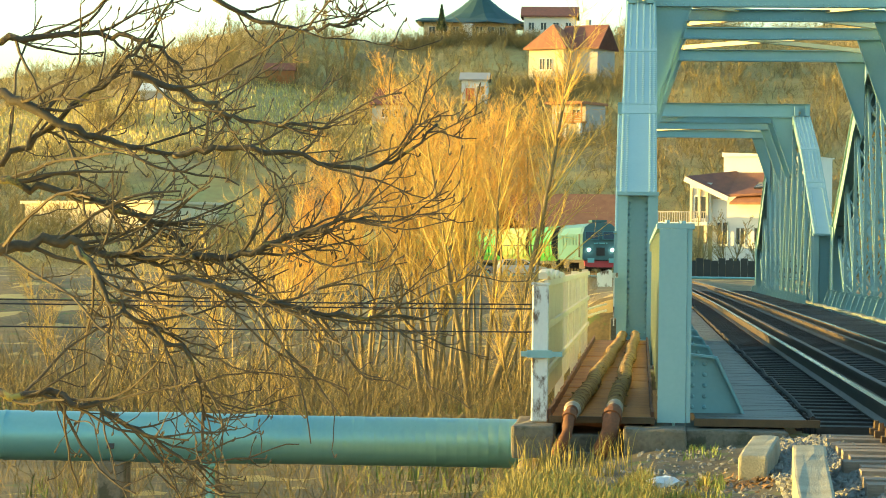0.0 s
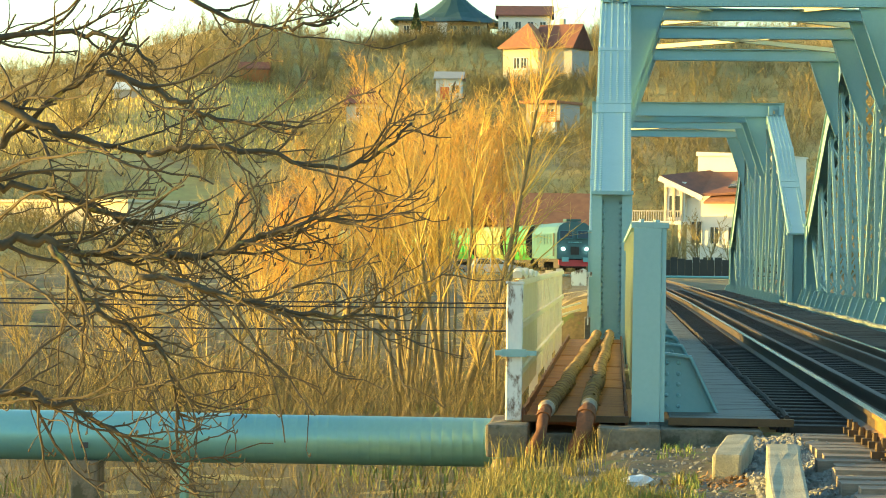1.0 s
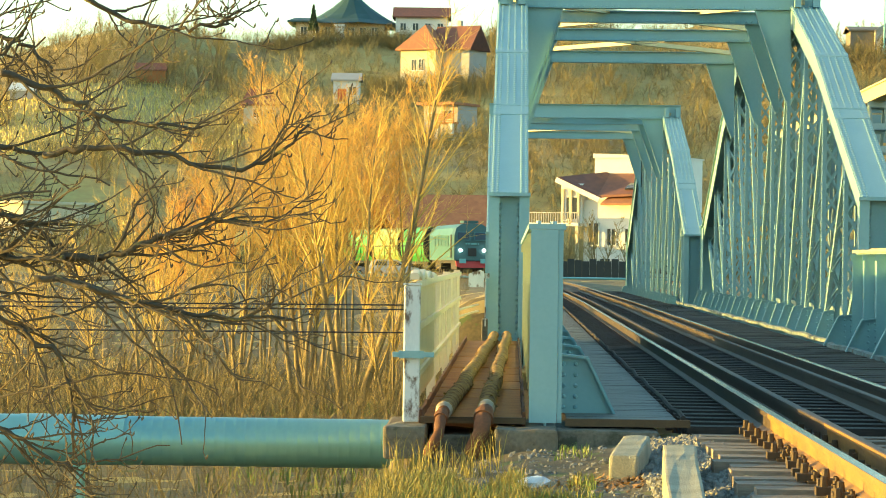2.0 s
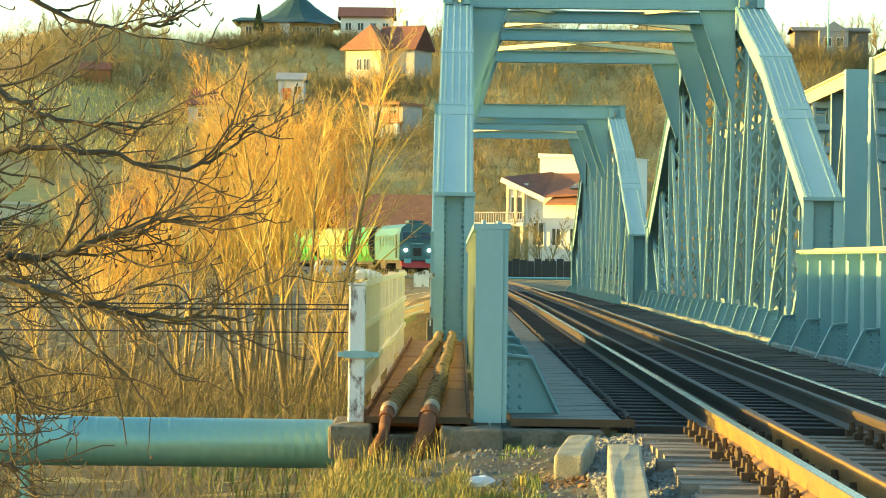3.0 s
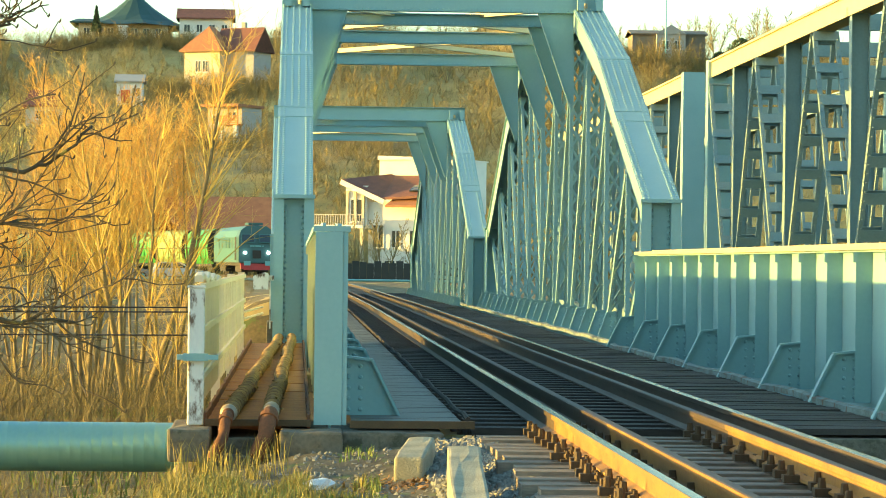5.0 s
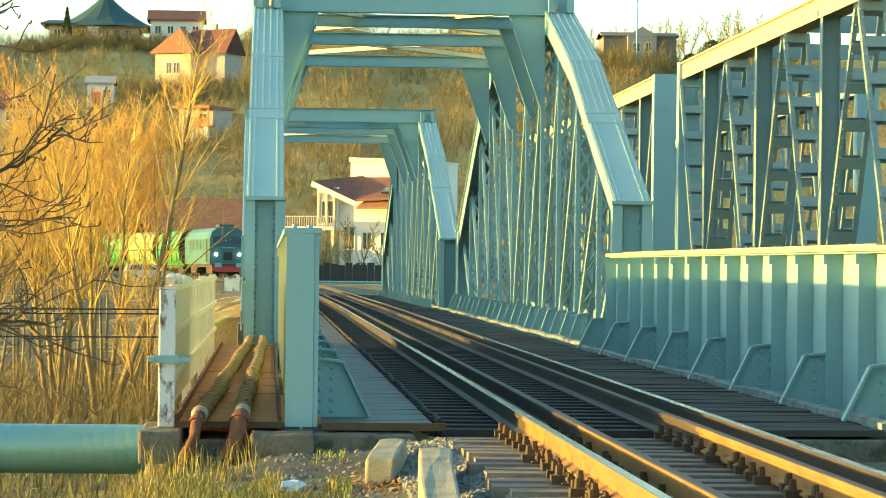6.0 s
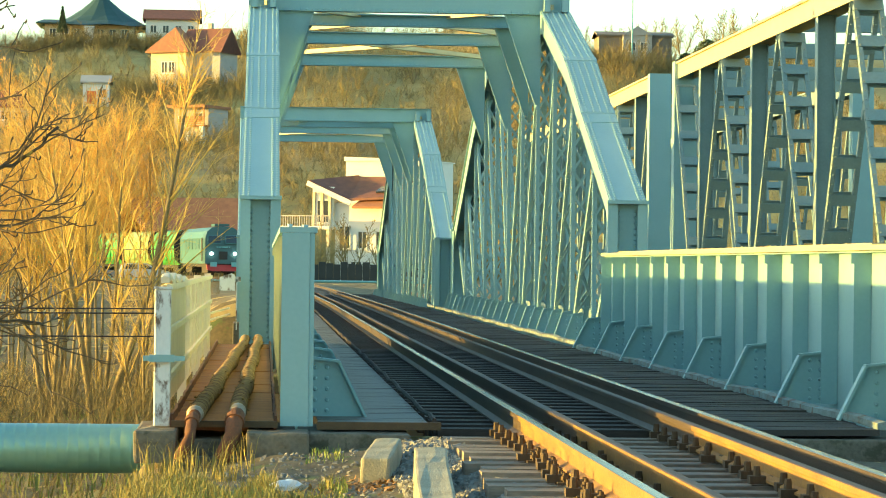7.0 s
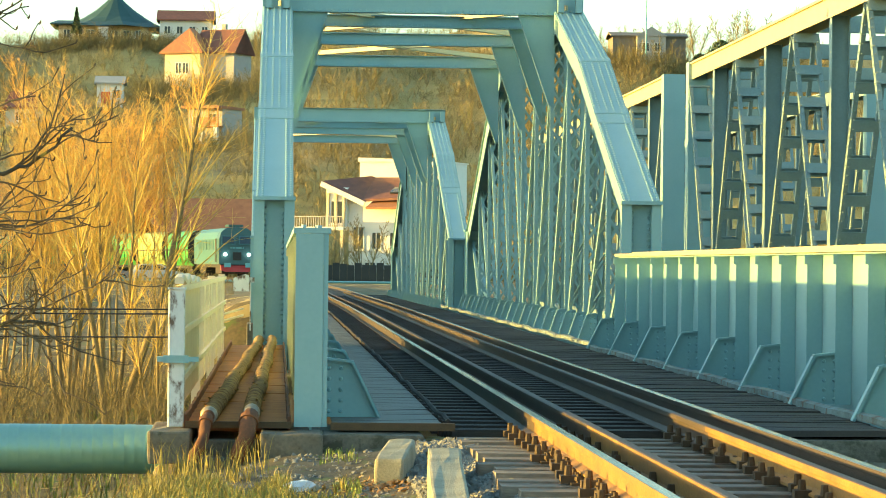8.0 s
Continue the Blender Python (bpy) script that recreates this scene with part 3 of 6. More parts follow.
rc = random.Random(4)
board = Geo().box(-0.44, 0.44, 0, 0.19, -0.015, 0.0).mesh("deck_plate", PLATE)
for i in range(110):
    o = part("deck_plate", board, PLATE, deck)
    o.matrix_basis = pose(0.89, 22.3 + i * 0.2, DZ + 0.003 * rc.random(), 0, rc.uniform(-0.4, 0.4), 0)
far_plates = Geo()
for i in range(380):
    y = 44.4 + i * 0.2
    far_plates.box(0.45, 1.33, y, y + 0.185, DZ - 0.015, DZ + 0.004 * rc.random())
part("far_deck_plate", far_plates, PLATE, deck, kind="stuff")
dboard = Geo().box(-0.58, 0.58, 0, 0.23, -0.05, 0.0).mesh("deck_board", DECK)
for i in range(92):
    o = part("deck_board", dboard, DECK, deck)
    o.matrix_basis = pose(4.33 + rc.uniform(-0.03, 0.02), 22.0 + i * 0.245, DZ - 0.01 + 0.012 * rc.random(), rc.uniform(-0.6, 0.6), rc.uniform(-0.5, 0.5), rc.uniform(-0.6, 0.6))
fb = Geo()
for i in range(310):
    y = 44.6 + i * 0.245
    fb.box(3.76, 4.9, y, y + 0.23, DZ - 0.06, DZ - 0.01 + 0.012 * rc.random())
part("far_deck_board", fb, DECK, deck, kind="stuff")
tie = Geo().box(-1.38, 1.38, -0.12, 0.12, -0.18, 0).mesh("tie", TIE)
for i in range(165):
    o = part("tie", tie, TIE, deck)
    o.matrix_basis = pose(2.78 + rc.uniform(-0.03, 0.03), 22.75 + i * 0.6, -0.172, 0, 0, rc.uniform(-0.3, 0.3))
for x in (1.6, 3.95):
    part("stringer", Geo().box(x - 0.1, x + 0.1, 23.4, 121, -0.85, -0.355), PAINT_OLD, deck)
# Flat dark sheet added to close off the space below the ties.
part("under_plate", Geo().box(0.0, 5.7, 23.4, 121, -0.9, -0.86), TIE, deck, "dark sheet under the ties")

# approach track
sl_geo = Geo()
sl_geo.sweep([(-1.32, 0, -0.08), (1.32, 0, -0.08)], [(-0.12, -0.08), (0.12, -0.08), (0.12, 0.05), (0.09, 0.08), (-0.09, 0.08), (-0.12, 0.05)], (0, 1, 0))
sl_mesh = sl_geo.mesh("sleeper", TIE_GREY)
pad = Geo().box(-0.16, 0.16, -0.09, 0.09, 0, 0.018)
for dx in (-0.11, 0.11):
    for dy in (-0.05, 0.05):
        pad.tube([(dx, dy, 0.0), (dx, dy, 0.075)], 0.014, 6)
        pad.tube([(dx, dy, 0.03), (dx, dy, 0.055)], 0.026, 6)
pad_mesh = pad.mesh("tie_plate", CLIP)
clip_geo = Geo().box(-0.05, 0.05, -0.05, 0.05, 0.0, 0.05)
clip_geo.tube([(0, 0, 0.03), (0, 0, 0.11)], [0.028, 0.02], 6)
clip_mesh = clip_geo.mesh("rail_clip", CLIP)
for i in range(44):
    y = 21.95 - i * 0.47
    s_ = thing("sleeper", "weathered grey wooden sleeper with rusty tie plates", "sleeper", "sleepers", at=pose(2.74 + rc.uniform(-0.05, 0.05), y, -0.19 + rc.uniform(-0.012, 0.0), 0, rc.uniform(-0.3, 0.3), rc.uniform(-0.8, 0.8)))
    part("timber", sl_mesh, TIE_GREY, s_)
    for dx in (-0.75, 0.75):
        part("tie_plate", pad_mesh, RUST, s_).matrix_basis = pose(dx + 0.02, 0, 0)
    for dx in (-0.90, -0.61, 0.60, 0.90):
        part("rail_clip", clip_mesh, RUST, s_).matrix_basis = pose(dx, 0.02, 0.01)
    for dx in (-0.34, -0.52, 0.36, 0.50):
        part("guard_clip", clip_mesh, RUST, s_).matrix_basis = pose(dx, -0.03, 0.01)
fs = Geo()
for i in range(420):
    y = 122 + i * 0.6
    x = track_x(y)
    fs.box(x - 1.3, x + 1.3, y - 0.12, y + 0.12, -0.36, -0.18)
solid("far_sleeper", fs, TIE_GREY, "row of dark wooden sleepers beyond the bridge", "sleepers", kind="stuff")

# walkway beside the girder
wk = thing("pipe_walkway", "rusty steel plate walkway carried along the girder", "walkway")
wplate = Geo().box(-0.41, 0.41, 0, 1.78, -0.012, 0).mesh("floor_plate", RUST_FLOOR)
for i in range(12):
    o = part("floor_plate", wplate, RUST_FLOOR, wk)
    o.matrix_basis = pose(-0.31, 22.3 + i * 1.8, DZ - 0.005 + 0.008 * rc.random(), rc.uniform(-0.15, 0.15), rc.uniform(-0.5, 0.5), 0)
part("side_angle", Geo().sweep([(-0.72 + 0.006 * math.sin(i * 2.9), 22.3 + i * 0.36, DZ + 0.02 + 0.01 * math.sin(i * 1.9)) for i in range(61)], [(-0.012, -0.07), (0.012, -0.07), (0.012, 0.05), (-0.012, 0.05)]), RUST, wk)
part("side_angle", Geo().sweep([(0.10 + 0.006 * math.sin(i * 2.2), 22.3 + i * 0.36, DZ + 0.02 + 0.01 * math.sin(i * 2.9)) for i in range(61)], [(-0.012, -0.07), (0.012, -0.07), (0.012, 0.04), (-0.012, 0.04)]), RUST, wk)
for i in range(8):
    part("bearer", Geo().box(-0.78, 0.1, 23.6 + i * 2.9, 23.7 + i * 2.9, -0.35, -0.15), RUST, wk)


def lagged_pipe(x0, x1, seed, bare, thick):
    """A pipe with ragged wrapped lagging that dives into the ground at its near end."""
    r = random.Random(seed)
    p = thing("heating_pipe", "old heating pipe with ragged straw-coloured lagging", "pipe", "lagged pipes on the walkway")
    pts, rad = [], []
    y = 22.15 + bare
    while y < 44.3:
        t = (y - 22.3) / 22
        pts.append((x0 + (x1 - x0) * t + 0.012 * math.sin(y * 0.9 + seed), y, -0.045 + 0.008 * math.sin(y * 1.7 + seed)))
        rad.append(0.064 + 0.005 * r.uniform(-1, 1) + 0.010 * ((y * 2.6 + seed) % 1.0))
        y += 0.07
    part("lagging", Geo().tube(pts, rad, 12), LAG, p, "ragged straw-coloured lagging", smooth=True)
    flaps = Geo()
    for i in range(90):
        k = r.randrange(len(pts) - 1)
        a = r.uniform(0, math.pi)
        c = Vector(pts[k]) + 0.06 * Vector((math.cos(a), 0, math.sin(a)))
        flaps.beam(c, c + Vector((0.03 * math.cos(a), r.uniform(-0.06, 0.06), r.uniform(-0.03, 0.02))), 0.018, 0.004)
    part("loose_strapping", flaps, LAG, p, kind="stuff")
    for k in range(4, min(len(pts), 170), 6):
        c, q = Vector(pts[k]), Vector(pts[k + 1])
        part("band", Geo().tube([c, c.lerp(q, 0.35)], rad[k] + 0.002, 12), RUST, p)
    e = Vector(pts[0])
    part("sleeve", Geo().tube([e + Vector((0, -0.10 - bare * 0.5, -0.002)), e + Vector((0, -0.02, 0.003)), e + Vector((0, 0.02, 0.005))], [0.066, 0.068, 0.055], 14), GALV, p, "dull zinc sleeve", smooth=True)
    bend = [e + Vector((0, -0.1, 0)), e + Vector((-0.005, -0.1 - bare * 0.8, -0.01))]
    for a in np.linspace(0, 75, 7):
        q = bend[1] + Vector((-0.03 * a / 75, -0.22 * math.sin(radians(a)), -0.22 * (1 - math.cos(radians(a)))))
        bend.append(q)
    bend.append(bend[-1] + Vector((-0.08, -0.06, -0.16)))
    part("elbow", Geo().tube(bend, [0.05, 0.05] + [thick] * (len(bend) - 2), 14), RUST, p, "bare rusty elbow", smooth=True)
    part("collar", Geo().tube([bend[4], bend[4] + (bend[5] - bend[4]).normalized() * 0.05], thick + 0.014, 14), RUST, p)


lagged_pipe(-0.52, -0.27, 3, 0.05, 0.044)
lagged_pipe(-0.20, -0.08, 8, 0.42, 0.066)

# fence beside the walkway
fence = thing("walkway_fence", "flaking white steel fence along the walkway", "fence")
part("post", bevel(part("post", Geo().box(-0.865, -0.735, 22.28, 22.42, -0.15, 0.94), WHITE_OLD, fence), 0.012) and Geo().box(-0.872, -0.728, 22.27, 22.43, 0.942, 0.958), WHITE_OLD, fence, "post cap plate")
part("post_clamp", Geo().box(-0.90, -0.70, 22.24, 22.275, 0.36, 0.42).box(-0.95, -0.90, 22.22, 22.3, 0.37, 0.41).box(-0.70, -0.62, 22.25, 22.27, 0.37, 0.41), PAINT, fence, "grey band clamp")
for i in range(3):
    y0 = 22.5 + i * 1.9
    zt = 0.99 - 0.02 * i
    zig = [(-0.80 + (0.02 if k % 2 else -0.02), y0 + k * 0.1, zt / 2 - 0.02) for k in range(19)]
    g = Geo().sweep(zig, [(-0.002, -zt / 2), (0.002, -zt / 2), (0.002, zt / 2), (-0.002, zt / 2)])
    part("sheet_panel", g, FENCE_CREAM, fence, "cream corrugated sheet panel")
    part("top_rail", Geo().sweep([(-0.79, y0 + k * 0.19, zt + 0.02 + 0.025 * math.sin(k * 0.75 + i * 2)) for k in range(11)], [(-0.035, -0.025), (0.035, -0.025), (0.035, 0.02), (0.02, 0.03), (-0.02, 0.03), (-0.035, 0.02)]), FENCE_CREAM, fence)
slat = Geo().box(-0.012, 0.012, -0.04, 0.04, -0.05, 0.98).mesh("slat", FENCE_CREAM)
for i in range(34):
    part("slat", slat, FENCE_CREAM, fence).matrix_basis = pose(-0.79, 28.4 + i * 0.36, 0, 0, 0, rc.uniform(-6, 6))
for z in (0.22, 0.60, 0.95):
    part("rail", Geo().box(-0.775, -0.745, 22.45, 40.6, z - 0.025, z + 0.025), FENCE_CREAM, fence)
for y in (28.3, 34.4, 40.6):
    part("mid_post", Geo().box(-0.86, -0.77, y - 0.04, y + 0.04, -0.3, 1.0), FENCE_CREAM, fence)
for z in (0.32, 0.42):
    part("tie_rail", Geo().tube([(-0.79, 40.6, z), (-0.55, 44.45, z + 0.02)], 0.018, 6), FENCE_CREAM, fence)
box_ = thing("bracket_box", "small white metal box on the bridge post", "junction box")
part("case", Geo().slab([(-0.70, 44.2, 0.72), (-0.46, 44.2, 0.72), (-0.46, 44.2, 0.97), (-0.52, 44.2, 0.99), (-0.70, 44.2, 0.93)], (0, 0.2, 0)), WHITE_OLD, box_)
part("hanger", Geo().box(-0.47, -0.37, 44.28, 44.36, 0.86, 0.94).box(-0.44, -0.42, 44.28, 44.34, 0.1, 0.9), WHITE_OLD, box_)

# ---- heating main ----
main = thing("heating_main", "large zinc-clad heating main crossing the valley", "pipeline")
PX0, PY, PZ, PR = -0.45, 27.0, -0.64, 0.236
x, k = PX0, 0
ring = Geo().tube([(0, 0, 0), (-0.092, 0, 0), (-0.094, 0, 0), (-0.1, 0, 0)], [PR, PR, PR + 0.001, PR + 0.001], 40, False).mesh("cladding_ring", ZINC, True)
while x > -3.68:
    part("cladding_ring", ring, ZINC, main).matrix_basis = pose(x, PY, PZ + 0.001 * math.sin(k * 2.3))
    x -= 0.1
    k += 1
for x0, x1, dr in ((-3.72, -4.30, 0.006), (-4.26, -4.75, 0.012), (-4.71, -6.2, 0.006), (-6.16, -8.0, 0.004), (-7.96, -12, 0.006), (-11.96, -22, 0.003)):
    part("cladding_sheet", Geo().tube([(x0, PY, PZ), (x1, PY, PZ)], PR + dr, 40, False), ZINC, main, smooth=True)
    part("seam", Geo().tube([(x0, PY, PZ), (x0 - 0.03, PY, PZ)], PR + dr + 0.005, 40), ZINC, main)
part("pipe_core", Geo().tube([(PX0 + 0.7, PY, PZ), (-22, PY, PZ)], PR - 0.02, 24), BLACK, main)
for x in (-5.1, -12.0):
    part("strap", Geo().beam((x, PY - PR - 0.015, PZ - 0.1), (x + 0.02, PY - 0.12, PZ + PR + 0.0), 0.07, 0.01), BLACK, main, "black strap")
    me = rough_block(x - 0.14, x + 0.12, PY - 0.2, PY + 0.2, -3.2, PZ - PR + 0.01, x)
    me.materials.append(CONCRETE)
    part("support", me, CONCRETE, main, "concrete support")
part("support_pole", Geo().tube([(-4.16, PY, -3.2), (-4.16, PY, PZ - PR + 0.02)], 0.045, 12).box(-4.22, -4.10, PY - 0.1, PY + 0.1, PZ - PR - 0.03, PZ - PR), ZINC, main, "pale metal pole")

# overhead wires in the valley
for zc, yc in ((0.36, 46.0), (0.28, 46.3), (-0.12, 47.0)):
    pts = [(-34 + i * 1.65, yc, zc + 0.35 * ((i - 14) / 10) ** 2 * 0.3) for i in range(21)]
    solid("cable", Geo().tube(pts, 0.013, 5), BLACK, "thin black cable strung across the valley", "cable", "cables")

# ---- loose things on the near bank ----
for x0, x1, y0, y1, z0, z1, rz, sd in ((0.77, 0.98, 19.9, 21.1, -0.6, -0.19, -7, 11), (1.02, 1.25, 18.0, 19.5, -0.6, -0.155, -3, 12), (0.91, 1.13, 14.6, 17.75, -0.6, -0.18, -2, 13)):
    me = rough_block(x0 - (x0 + x1) / 2, x1 - (x0 + x1) / 2, y0 - (y0 + y1) / 2, y1 - (y0 + y1) / 2, z0, z1, sd, 0.014, 0.02)
    me.materials.append(BLOCK)
    o = tagged(new("concrete_block", me), "pale worn concrete block lying in the ballast", "concrete block", "concrete blocks beside the track")
    o.matrix_world = pose((x0 + x1) / 2, (y0 + y1) / 2, 0, 3, 0, rz)


SOIL = mat("dusty_soil", (0.125, 0.105, 0.065), (0.07, 0.06, 0.036), rough=0.95, scale=2.5, fine=30, bump=0.8, contrast=1.0, stain=(0.10, 0.12, 0.04), stain_at=0.56)
vg = sheet(np.linspace(-0.75, 7.5, 70), np.linspace(9.0, 22.25, 110))
vg.v = [(a, b, c + 0.012 + 0.02 * noise.noise(Vector((a * 3, b * 3, 0))) + 0.015 * noise.noise(Vector((a * 9, b * 9, 0)))) for a, b, c in vg.v]
solid("verge", vg, SOIL, "dusty brown soil beside the track", "soil", kind="structure", smooth=True)


# Leaf litter sheet over the ground; shade among the shrubs darkens its colour.
vf = sheet(np.linspace(-60, 30, 100), np.linspace(35.5, 256, 190))
vf.v = [(a, b, c + 0.02 + 0.06 * noise.noise(Vector((a * 0.8, b * 0.8, 2)))) for a, b, c in vf.v]
solid("valley_floor", vf, mat("shaded_leaf_litter", (0.17, 0.13, 0.055), (0.08, 0.065, 0.03), rough=0.95, scale=0.6, fine=6, bump=0.8, contrast=1.0, stain=(0.09, 0.12, 0.03), stain_at=0.56), "leaf-strewn valley floor darkened for shade under leafless shrubs", "ground", kind="structure", smooth=True)
bk = sheet(np.linspace(-15, -0.78, 80), np.linspace(12.0, 36.0, 90))
bk.v = [(a, b, c + 0.015 + 0.03 * noise.noise(Vector((a * 2, b * 2, 5)))) for a, b, c in bk.v]
solid("bank", bk, mat("leaf_mould", (0.10, 0.075, 0.042), (0.06, 0.05, 0.025), rough=0.95, scale=1.5, fine=20, bump=0.8, contrast=1.0, stain=(0.08, 0.09, 0.03), stain_at=0.58), "dark leaf-strewn slope below the track", "bank", kind="structure", smooth=True)


def stones(name, n, x0, x1, y0, y1, s0, s1, seed, lift=0.0, label=""):
    """Broken stones strewn on the ground as one mesh."""
    r = random.Random(seed)
    g = Geo()
    ico = [(0, 0, 1), (0.9, 0, 0.3), (0.28, 0.85, 0.4), (-0.72, 0.53, 0.35), (-0.72, -0.53, 0.3), (0.28, -0.85, 0.4), (0.5, 0.4, -0.7), (-0.5, 0.3, -0.7), (0.1, -0.6, -0.7)]
    fc = [(0, 1, 2), (0, 2, 3), (0, 3, 4), (0, 4, 5), (0, 5, 1), (1, 6, 2), (2, 6, 7), (2, 7, 3), (3, 7, 4), (4, 7, 8), (4, 8, 5), (5, 8, 1), (1, 8, 6), (6, 8, 7)]
    for _ in range(n):
        x_, y_ = r.uniform(x0, x1), r.uniform(y0, y1)
        z_ = float(ground_z(x_, y_)) + lift
        m = Euler((r.uniform(0, 6), r.uniform(0, 6), r.uniform(0, 6))).to_matrix() * r.uniform(s0, s1)
        sc = Vector((r.uniform(0.7, 1.3), r.uniform(0.7, 1.3), r.uniform(0.5, 1)))
        g.add([m @ (Vector(c) * r.uniform(0.8, 1.15) * sc) + Vector((x_, y_, z_)) for c in ico], fc)
    solid(name, g, STONE, label, "gravel", kind="stuff")


stones("shoulder_ballast", 2600, 0.95, 1.62, 16.5, 21.9, 0.018, 0.04, 5, 0.025, "grey crushed stone along the sleeper ends")
stones("ballast", 5600, 1.5, 5.4, 13.5, 22.1, 0.018, 0.042, 15, -0.015, "grey crushed stone ballast under the track")
stones("verge_gravel", 900, -0.3, 1.4, 17.5, 21.8, 0.012, 0.035, 6, 0.005, "loose stones strewn over the dusty verge")
bag = Geo()
rb = random.Random(2)
bag.tube([(0.06 + 0.05 * i, 19.7 + 0.02 * i, -0.42 + 0.012 * math.sin(i * 2)) for i in range(6)], [0.015, 0.045, 0.06, 0.055, 0.04, 0.01], 7)
for i, v in enumerate(bag.v):
    bag.v[i] = (v[0] + rb.uniform(-0.015, 0.015), v[1] + rb.uniform(-0.015, 0.015), v[2] + rb.uniform(-0.012, 0.012))
solid("plastic_bag", bag, mat("white_film", (0.75, 0.78, 0.8), (0.6, 0.62, 0.65), rough=0.35, scale=9), "crumpled white plastic bag lying in the grass", "litter")

lf = Geo()
for _ in range(260):
    x_, y_ = rb.gauss(0.72, 0.22), rb.gauss(19.7, 0.35)
    c = Vector((x_, y_, float(ground_z(x_, y_)) + 0.03))
    m = Euler((rb.uniform(-0.7, 0.7), rb.uniform(-0.7, 0.7), rb.uniform(0, 6))).to_matrix() * rb.uniform(0.018, 0.035)
    lf.add([c + m @ Vector(q) for q in ((-1, 0, 0.1), (-0.2, -0.5, 0), (1, 0, 0.2), (-0.2, 0.5, 0))], [(0, 1, 2, 3)])
solid("dead_leaf_litter", lf, mat("dead_leaf", (0.42, 0.24, 0.08), (0.25, 0.13, 0.05), rough=0.8, scale=9, rand=0.4, bump=0), "brown dead leaves gathered beside the concrete block", "leaves", kind="stuff")


# ---- trees and brush ----
BARK = mat("grey_brown_bark", (0.085, 0.07, 0.042), (0.04, 0.034, 0.024), rough=0.9, scale=6, fine=60, bump=0.5, contrast=0.9, stain=(0.26, 0.23, 0.06), stain_at=0.58)
BARK_PALE = mat("pale_bark", (0.32, 0.245, 0.11), (0.15, 0.115, 0.06), rough=0.9, scale=2, fine=25, bump=0.4, contrast=0.9)
TWIG = mat("twig", (0.13, 0.10, 0.052), (0.025, 0.022, 0.017), rough=0.85, scale=4, fine=30, bump=0.0, rand=0.3)
GOLD = mat("golden_twig", (0.56, 0.42, 0.10), (0.50, 0.33, 0.08), rough=0.75, scale=0.5, fine=6, bump=0.0, rand=0.35)
ORANGE = mat("orange_twig", (0.60, 0.38, 0.07), (0.56, 0.29, 0.055), rough=0.75, scale=0.5, fine=6, bump=0.0, rand=0.35)
OCHRE = mat("ochre_brush", (0.31, 0.235, 0.085), (0.19, 0.145, 0.06), rough=0.85, scale=0.12, fine=1.5, bump=0.0, rand=0.4)
VALLEY = mat("valley_brush", (0.21, 0.165, 0.06), (0.09, 0.07, 0.03), rough=0.85, scale=0.12, fine=1.5, bump=0.0, rand=0.45)
OLIVE = mat("olive_brush", (0.29, 0.235, 0.085), (0.16, 0.13, 0.052), rough=0.9, scale=0.03, fine=0.4, bump=0.0, rand=0.4)
MEADOW = mat("meadow_grass", (0.56, 0.47, 0.13), (0.56, 0.43, 0.15), rough=0.85, scale=0.05, fine=0.6, bump=0.0, rand=0.3)
STRAW = mat("dry_grass", (0.34, 0.27, 0.07), (0.17, 0.16, 0.035), rough=0.8, scale=1.5, fine=12, bump=0.0, rand=0.4)
GREEN = mat("green_grass", (0.14, 0.22, 0.04), (0.22, 0.24, 0.06), rough=0.8, scale=1.5, fine=12, bump=0.0, rand=0.4)


def wander(r, p, d, length, n, wob, up):
    """A crooked line of n pieces from p along d, bending upwards by up."""
    pts, d = [Vector(p)], Vector(d).normalized()
    for _ in range(n):
        d = (d + Vector((r.gauss(0, wob), r.gauss(0, wob), r.gauss(0, wob) + up))).normalized()
        pts.append(pts[-1] + d * (length / n))
    return pts


def side_way(r, d, spread):
    d = Vector(d).normalized()
    q = d.orthogonal().normalized()
    q.rotate(Matrix.Rotation(r.uniform(0, math.tau), 3, d))
    return (d * math.cos(spread) + q * math.sin(spread)).normalized()


